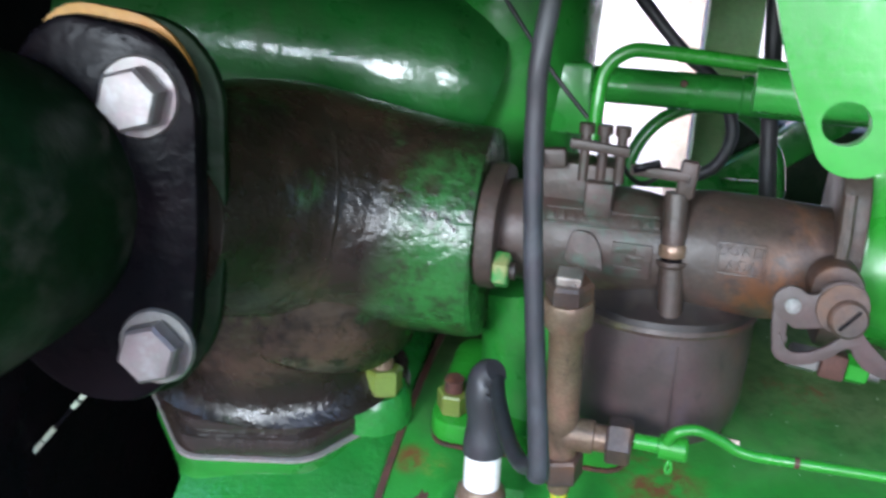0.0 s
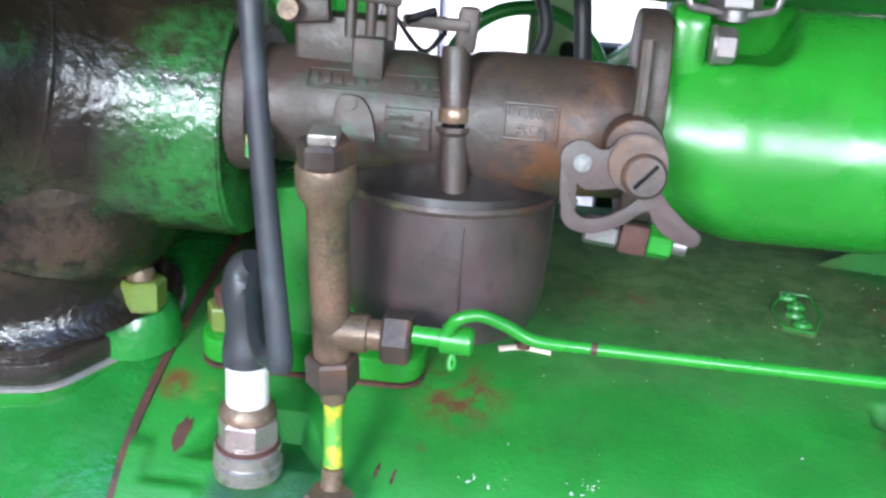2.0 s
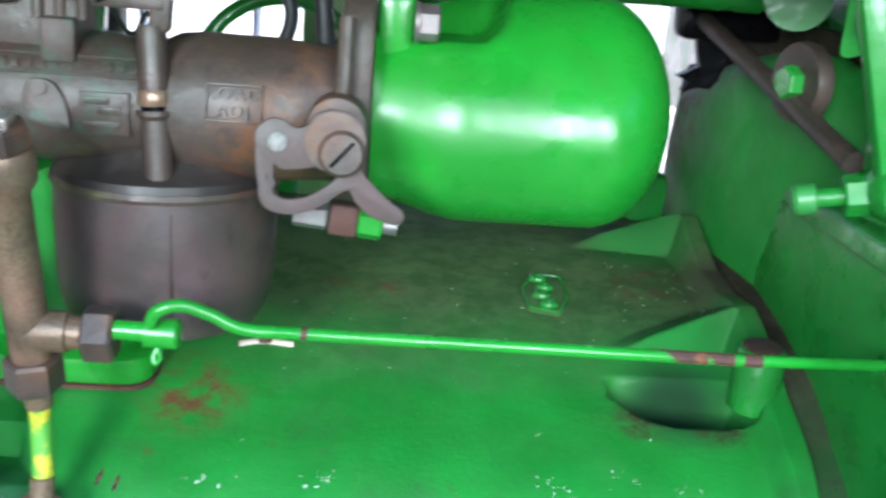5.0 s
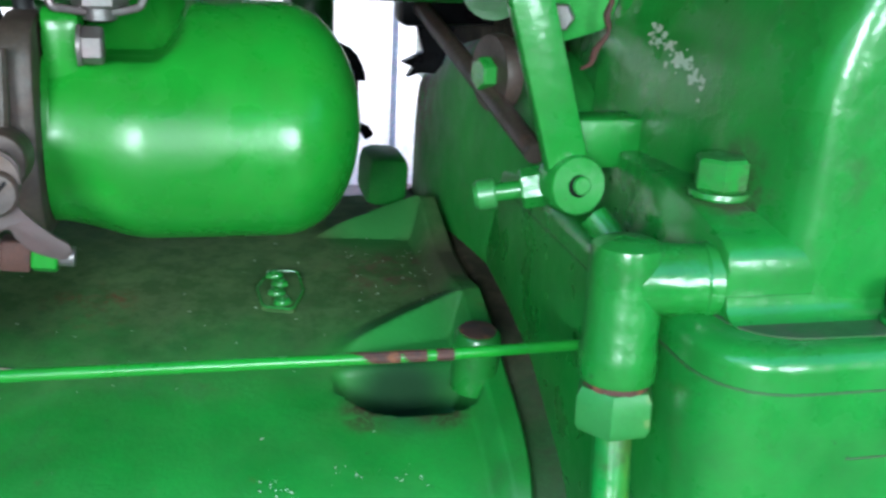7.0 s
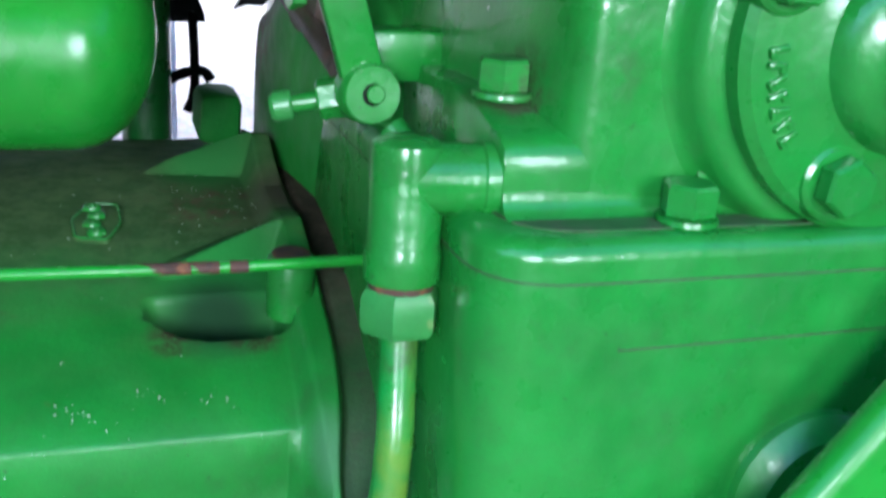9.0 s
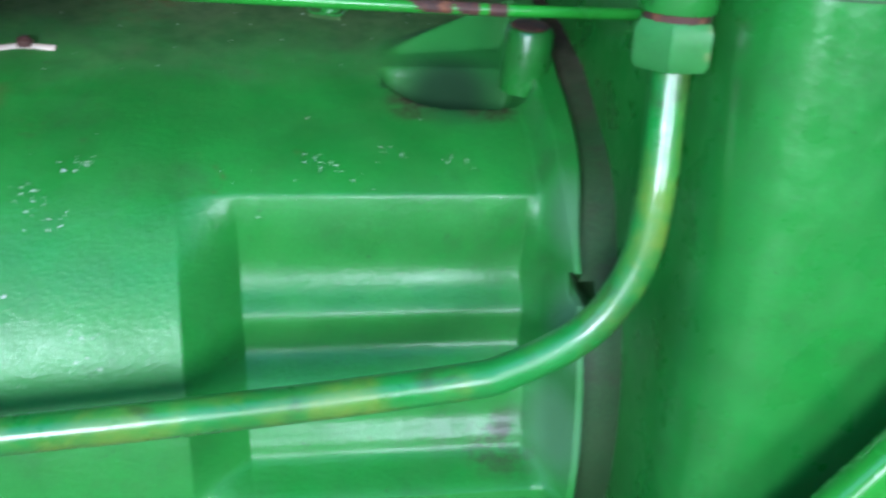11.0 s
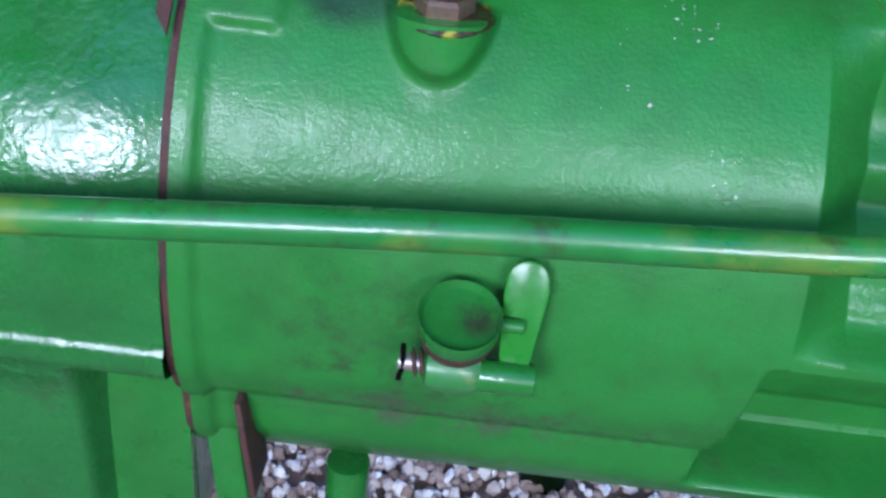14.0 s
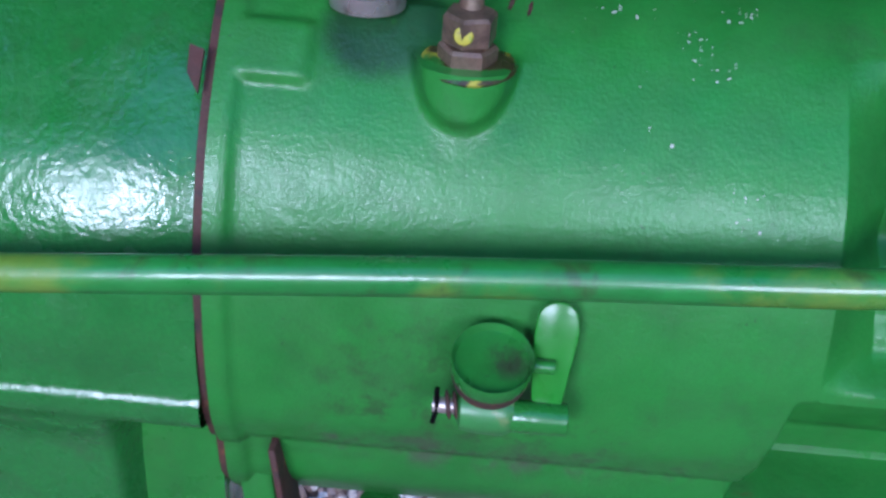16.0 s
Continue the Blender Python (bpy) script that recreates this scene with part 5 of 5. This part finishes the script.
for k in range(4):
    a = radians(157 + (0, 87, 180, 267)[k])
    rad_ = (0.066, 0.057, 0.066, 0.057)[k]
    at = hub_m @ pose(rad_ * math.cos(a), rad_ * math.sin(a), 0.0)
    ear = part("cap_ear", lathe([(0.0172, 0.067), (0.0166, 0.084), (0.0152, 0.0890), (0.0135, 0.0903), (0.002, 0.0905)], at, 28), PAINT, cap)
    part("cap_bolt", hexagon(0.0205, 0.0095, at @ pose(0, 0, 0.0902), turn=0.4 * k), PAINT, ear)
for k in range(7):
    a = radians(181 + 5.4 * k)
    mk = hub_m @ pose(0.0605 * math.cos(a), 0.0605 * math.sin(a), 0.0885, 0, 0, math.degrees(a) + (12, -6, 20, 3, -15, 9, 0)[k])
    char = box((0.0085, 0.0026, 0.0030), mk, 0.001)
    box((0.0030, 0.0046, 0.0030), mk @ pose(0.0026 * (-1) ** k, 0.0008, 0), 0.001, bm=char)
    part("raised_character", char, PAINT, cap)
for bx, by, bz in ((0.387, -0.1125, 0.9602), (0.3265, -0.062, 0.9980)):
    at = basis((bx, by, bz), Z)
    b = part("case_bolt", hexagon(0.0190, 0.0130, at @ pose(0, 0, 0.003), turn=0.2), PAINT, case)
    part("washer", lathe([(0.0118, 0), (0.0124, 0.001), (0.0120, 0.0028), (0.004, 0.0032)], at, 28), PAINT, b)
part("pipe_boss", lathe([(0.0165, -0.006), (0.0160, 0.001), (0.0152, 0.003)], basis((0.3185, -0.0805, 0.9690), (-1, 0.1, 0)), 28), PAINT, case)
part("dowel", lathe([(0.0085, 0), (0.0085, 0.012), (0.0060, 0.014)], basis((0.404, -0.090, 0.974), (0, -1, 0.4)), 20), PAINT, case)
scr = bmesh.new()
cr = random.Random(8)
for k in range(80):                # on the drafted side of the bearing housing
    f = cr.random()
    fy, fz = 0.020 - 0.046 * f + cr.gauss(0, 0.003), 1.053 - 0.017 * f + cr.gauss(0, 0.0025)
    grow = np.interp(-fy, [-y_ for g_, y_ in DRAFT], [g_ for g_, y_ in DRAFT])
    fx = HUB.x - math.sqrt((0.1215 + grow) ** 2 - (fz - HUB.z) ** 2)
    fm = basis((fx - 0.0004, fy, fz), (-1, -0.155, 0.12), Z)
    s_ = cr.uniform(0.0005, 0.0020)
    scr.faces.new([scr.verts.new(fm @ Vector((s_ * cr.uniform(0.5, 1.3) * math.cos(j * 1.047), s_ * cr.uniform(0.5, 1.6) * math.sin(j * 1.047), 0))) for j in range(6)])
tagged(part("scuff", scr, FLAKE, case, "pale scuffed flakes of paint", smooth=False), kind="stuff")
hs_m = basis((0.452, -0.132, 0.845), (0, -1, 0), X)
low = part("lower_boss", lathe([(0.040, -0.01), (0.038, 0.004), (0.030, 0.012), (0.001, 0.013)], hs_m, 36), PAINT, case)
part("boss_bolt", hexagon(0.030, 0.018, hs_m @ pose(0, 0, 0.012), turn=0.2), WORN_PAINT, low)

# ---- lever arm in front of the case ----
arm = thing("clutch_arm", "thick bright green arm slanting before the gear case", "lever")
d0, d1 = Vector((0.346, -0.171, 0.707)), Vector((0.498, -0.171, 0.899))
along = (d1 - d0).normalized()
part("bar", box((0.42, 0.10, 0.018), basis((d0 + d1) / 2, Vector((0, -1, 0)), along), 0.008, 3), TANK_PAINT, arm)
part("paint_chip", plate([(-0.006, -0.002), (-0.002, -0.005), (0.003, -0.003), (0.007, -0.004), (0.006, 0.001), (0.002, 0.002), (0.003, 0.005), (-0.002, 0.004), (-0.005, 0.002)], 0.0003, basis((0.4155, -0.1801, 0.850), -Y)), OLIVE, arm, "dull chipped patch")

# ---- governor link, jack screw and the rods above ----
link = thing("governor_link", "green flat link arm pinned to a jack screw", "linkage")
p0, p1 = Vector((0.2855, -0.004, 0.988)), Vector((0.2555, -0.002, 1.088))
la = (p1 - p0).normalized()
part("arm", box((0.0195, 0.010, 0.104), basis((p0 + p1) / 2 + la * 0.006, la, X), 0.003), PAINT, link)
part("cross_shaft", sweep([(0.275, 0.000, 1.0860), (0.15, 0.002, 1.0865), (0.0, 0.004, 1.087)], 0.0105, 20, 4), PAINT, link)
eye = part("eye", lathe([(0.0060, -0.008), (0.0130, -0.008), (0.0135, -0.006), (0.0135, 0.007), (0.0125, 0.009), (0.0062, 0.009)], basis(p0, (0.12, -1, 0.1)), 32), PAINT, link)
# black disc painted in for the shade of the hole
part("pin_hole", lathe([(0.0050, 0.006), (0.0050, 0.0094)], basis(p0, (0.12, -1, 0.1)), 18), BLACK, eye)
part("pin", lathe([(0.0042, 0.006), (0.0042, 0.0104), (0.0036, 0.011)], basis(p0 + Vector((0.0008, 0, 0.0003)), (0.12, -1, 0.1)), 18), PAINT, eye)
jk = basis((0.2775, 0.004, 0.985), (-1, 0.25, -0.22))
jack = part("jack_nut", hexagon(0.0160, 0.012, jk, turn=0.3), PAINT, link)
part("jack_screw", lathe([(0.0042, 0.012), (0.0042, 0.024)], jk, 14), PAINT, jack)
part("jack_head", lathe([(0.0062, 0.023), (0.0070, 0.024), (0.0070, 0.031), (0.0055, 0.033)], jk, 18), WORN_PAINT, jack, "worn screw end")
tabp = thing("link_bracket", "small green bracket on the case wall", "bracket")
part("tab", box((0.044, 0.020, 0.024), pose(0.306, 0.024, 1.001, 0, 0, 8), 0.003), PAINT, tabp)
part("stay", sweep([(0.298, -0.004, 0.972), (0.312, -0.02, 0.955)], 0.007, 12, 2), PAINT, tabp)
plat = thing("cover_plate", "rust-edged torn cover plate with a bolt", "plate")
part("sheet", plate(rounded([(-0.03, -0.05), (0.012, -0.035), (0.022, 0.0), (0.020, 0.06), (-0.03, 0.06)], 0.006), 0.004, basis((0.305, 0.050, 1.085), (-0.45, -1, 0), X), 0.001), MATT_GREEN, plat)
part("torn_edge", sweep([(0.3050, 0.031, 1.090), (0.3085, 0.030, 1.078), (0.3065, 0.030, 1.074), (0.3110, 0.030, 1.066), (0.3090, 0.030, 1.058), (0.3105, 0.030, 1.050), (0.3050, 0.030, 1.042), (0.3035, 0.030, 1.036), (0.2985, 0.030, 1.033)], [0.003, 0.0022, 0.003, 0.002, 0.003, 0.0018, 0.0028, 0.002, 0.0012], 8, 3, flat=0.6), RUSTY, plat, "rusty torn edge")
part("bolt", hexagon(0.0115, 0.008, basis((0.2905, 0.040, 1.056), (-0.45, -1, 0))), ZINC, plat)
dr = thing("control_rod", "dark brown control rod with a black end block", "rod")
part("bar", sweep([(0.262, 0.250, 1.044), (0.2705, 0.160, 1.022), (0.2785, 0.080, 1.002), (0.2815, 0.035, 0.992)], 0.0055, 14, 3), CAST, dr)
part("end_block", box((0.075, 0.03, 0.024), pose(0.288, 0.245, 1.040, 0, -2, 0), 0.005), BLACK, dr)
part("hanger", plate([(0.262, -1.032), (0.290, -1.032), (0.281, -1.002), (0.276, -0.996), (0.266, -0.9965), (0.258, -0.9935), (0.262, -1.0), (0.254, -1.003), (0.268, -1.010)], 0.008, Matrix(((1, 0, 0, 0), (0, 0, 1, 0.24), (0, -1, 0, 0), (0, 0, 0, 1)))), BLACK, dr, "torn black rag end")
part("eye_plate", lathe([(0.020, -0.004), (0.021, 0), (0.020, 0.005)], basis((0.2800, 0.1040, 1.0190), (-1, -0.25, 0)), 28), CAST, dr)
part("bolt", hexagon(0.015, 0.008, basis((0.2760, 0.1030, 1.0190), (-1, -0.25, 0))), PAINT, dr)
part("collar", lathe([(0.016, 0), (0.018, 0.002), (0.018, 0.03)], basis((0.294, 0.17, 1.06), (-0.3, -1, 0)), 24), PAINT, dr)
hk = thing("hanging_hook", "black hook and strap hanging behind the intake", "hook")
hk.location, hk.scale = (0.0326, -0.0918, 0.2297), (0.79, 0.79, 0.79)
part("strap", sweep([(0.268, 0.62, 0.94), (0.270, 0.62, 0.894), (0.269, 0.62, 0.859), (0.262, 0.62, 0.84)], 0.0050, 10, 4), BLACK, hk)
part("stay", sweep([(0.222, 0.60, 1.14), (0.222, 0.60, 0.96), (0.222, 0.60, 0.70)], 0.024, 16, 4), SHADED_GREEN, hk, "dark green upright tube")
part("blade", plate([(0.232, -0.929), (0.281, -0.930), (0.280, -0.938), (0.277, -0.946), (0.272, -0.956), (0.265, -0.963), (0.248, -0.971), (0.232, -0.974)], 0.006, Matrix(((1, 0, 0, 0), (0, 0, 1, 0.617), (0, -1, 0, 0), (0, 0, 0, 1)))), BLACK, hk)
part("crossbar", sweep([(0.224, 0.62, 0.835), (0.239, 0.62, 0.864), (0.252, 0.62, 0.876), (0.277, 0.62, 0.881), (0.286, 0.62, 0.872)], 0.0055, 8, 3), BLACK, hk)

# ---- bracket tongue with a hole near the camera ----
tong = thing("hood_bracket", "bright green bracket tongue with a round hole", "bracket")
tm = basis((0.0115, -0.208, 1.110), (0.0, -1, 0.05), X)
outline_t = rounded([(-0.058, 0.139), (-0.0195, 0.012), (-0.0070, -0.0145), (0.0060, -0.0150), (0.0155, -0.004), (0.048, 0.139)], 0.010, 6)
hole = [(-0.0030 + 0.0062 * math.cos(a), -0.001 + 0.0058 * math.sin(a)) for a in (2 * math.pi * k / 24 for k in range(24))]
tb = bmesh.new()
for side in (0.0, 0.005):
    ov = [tb.verts.new(tm @ Vector((x, y, side))) for x, y in outline_t]
    hv = [tb.verts.new(tm @ Vector((x, y, side))) for x, y in hole]
    eds = [tb.edges.new((v[i], v[(i + 1) % len(v)])) for v in (ov, hv) for i in range(len(v))]
    bmesh.ops.triangle_fill(tb, edges=eds, use_beauty=True)
    if side == 0.0:
        lower_loops = (ov, hv)
    else:
        for a, b in zip(lower_loops, (ov, hv)):
            for i in range(len(a)):
                tb.faces.new((a[i], a[(i + 1) % len(a)], b[(i + 1) % len(b)], b[i]))
part("tongue", tb, TANK_PAINT, tong)
part("stay", box((0.06, 0.24, 0.006), pose(0.008, -0.095, 1.2475), 0.002), TANK_PAINT, tong)

# ---- tubes and cables behind the carburetor ----
shaft = thing("cross_tube", "green painted cross tube behind the carburetor", "tube")
part("tube", sweep([(-0.16, 0.169, 1.060), (0.04, 0.169, 1.0615), (0.30, 0.169, 1.064)], 0.0115, 20, 3), PAINT, shaft)
part("sleeve", lathe([(0.0114, 0.0), (0.0126, 0.001), (0.0128, 0.030), (0.0128, 0.27)], basis((0.0039, 0.169, 1.0613), X), 24), PAINT, shaft)
part("bare_patch", lathe([(0.0024, 0), (0.0020, 0.0004), (0.0004, 0.0005)], basis((-0.0305, 0.1577, 1.0667), -Y), 10), RUSTY, shaft, "small bare patch")
thin = thing("breather_tube", "thin green tube bent over the carburetor", "tube")
part("tube", sweep([(-0.0745, 0.060, 1.045), (-0.0748, 0.066, 1.066), (-0.0725, 0.068, 1.082), (-0.062, 0.068, 1.0925), (-0.045, 0.068, 1.094), (0.018, 0.068, 1.0905), (0.10, 0.07, 1.085), (0.16, 0.075, 1.082)], 0.0040, 14), TANK_PAINT, thin)
wires = []
for label, pts, r in (("black cable slanting behind the cross tube", [(-0.10, 0.25, 1.15), (-0.064, 0.25, 1.109), (-0.033, 0.25, 1.077), (-0.005, 0.25, 1.055), (0.004, 0.25, 1.036), (0.007, 0.25, 1.018), (-0.002, 0.25, 0.998), (-0.020, 0.25, 0.988)], 0.0046),
                      ("black cable hanging behind the cross tube", [(0.015, 0.22, 1.17), (0.022, 0.22, 1.10), (0.028, 0.22, 1.04), (0.035, 0.22, 0.98), (0.045, 0.24, 0.92)], 0.0058),
                      ("thin black wire beside the carburetor", [(-0.14, 0.10, 1.12), (-0.105, 0.10, 1.075), (-0.072, 0.10, 1.040), (-0.050, 0.07, 1.023), (-0.036, 0.04, 1.035)], 0.0013)):
    w = thing("cable", label, "cable", "cables behind the carburetor")
    part("sheath", sweep(pts, r, 12), RUBBER, w)
ringw = thing("hand_wheel", "green hand wheel standing behind the engine", "wheel")
wm = basis((-0.005, 0.34, 0.965), (0.25, -1, 0.1))
part("rim", sweep([wm @ Vector((0.062 * math.cos(a), 0.062 * math.sin(a), 0)) for a in (2 * math.pi * k / 16 for k in range(17))], 0.0055, 12, 3), PAINT, ringw)
part("spoke", sweep([wm @ Vector((-0.06, 0, 0)), wm @ Vector((0.06, 0, 0))], 0.006, 10, 2), PAINT, ringw)
part("hub", lathe([(0.012, -0.01), (0.014, 0), (0.012, 0.01)], wm, 20), PAINT, ringw)
part("post", sweep([(-0.005, 0.36, 0.965), (-0.005, 0.38, 0.86)], 0.012, 14, 2), PAINT, ringw)
rail = thing("far_rail", "green frame rail on the far side of the tractor", "frame")
part("upright", box((0.055, 0.05, 0.75), pose(0.015, 0.62, 1.05), 0.006), LIT_GREEN, rail, "light green upright with its glare painted pale")
part("brace", box((0.26, 0.03, 0.035), pose(0.11, 0.57, 0.985, 0, -38, 0), 0.005), PAINT, rail)
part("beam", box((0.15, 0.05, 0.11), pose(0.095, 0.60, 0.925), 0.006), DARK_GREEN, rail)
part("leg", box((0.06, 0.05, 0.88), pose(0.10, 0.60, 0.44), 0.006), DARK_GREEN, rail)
cord = thing("striped_cord", "black cord with pale stripes", "cord")
ca, cb_ = Vector((-0.362, 0.05, 0.872)), Vector((-0.446, 0.05, 0.770))
part("core", sweep([ca, cb_], 0.0014, 8, 2), BLACK, cord)
for k, (a, b) in enumerate(((0.10, 0.17), (0.185, 0.26), (0.28, 0.33), (0.50, 0.60), (0.615, 0.70), (0.715, 0.80), (0.815, 0.88))):
    part("stripe", sweep([ca.lerp(cb_, a), ca.lerp(cb_, b)], 0.0019, 8, 2), FLAKE, cord)

# ---- gravel under the tractor ----
gr = random.Random(11)
ico = bmesh.new()
bmesh.ops.create_icosphere(ico, subdivisions=1, radius=1.0)
unit = [v.co.copy() for v in ico.verts]
tris = [[v.index for v in f.verts] for f in ico.faces]
ico.free()
gv, gf = [], []
for _ in range(7000):
    s_ = gr.uniform(0.005, 0.013)
    turn = Euler((gr.uniform(0, 6), gr.uniform(0, 6), gr.uniform(0, 6))).to_matrix()
    far, way = math.sqrt(gr.random()) * (0.55 + 0.3 * gr.random() ** 2), gr.uniform(0, 2 * math.pi)
    at = Vector((-0.15 + far * math.cos(way), 0.72 + 0.72 * far * math.sin(way), s_ * 0.3 + gr.uniform(0, 0.012)))
    sc_ = Vector((gr.uniform(0.8, 1.5), gr.uniform(0.7, 1.1), gr.uniform(0.5, 0.85)))
    base = len(gv)
    for u in unit:
        q = Vector((u.x * sc_.x, u.y * sc_.y, u.z * sc_.z)) * s_ * gr.uniform(0.82, 1.12)
        gv.append(tuple(turn @ q + at))
    gf += [[i + base for i in t] for t in tris]
gme = bpy.data.meshes.new("gravel")
gme.from_pydata(gv, [], gf)
gme.materials.append(STONE)
tagged(new("gravel", gme), "pale pinkish crushed gravel on the ground", "gravel", kind="stuff")

# ---- unseen hood, extended to shade the engine; bracket and filter hang from it ----
hd = thing("shading_hood", "unseen green hood over the engine, reaching forward to shade it", "hood")
part("shell", slab_rounded(-0.52, 0.34, -0.185, 0.70, 1.142, 1.50, 0.05, 0.06), PAINT, hd)
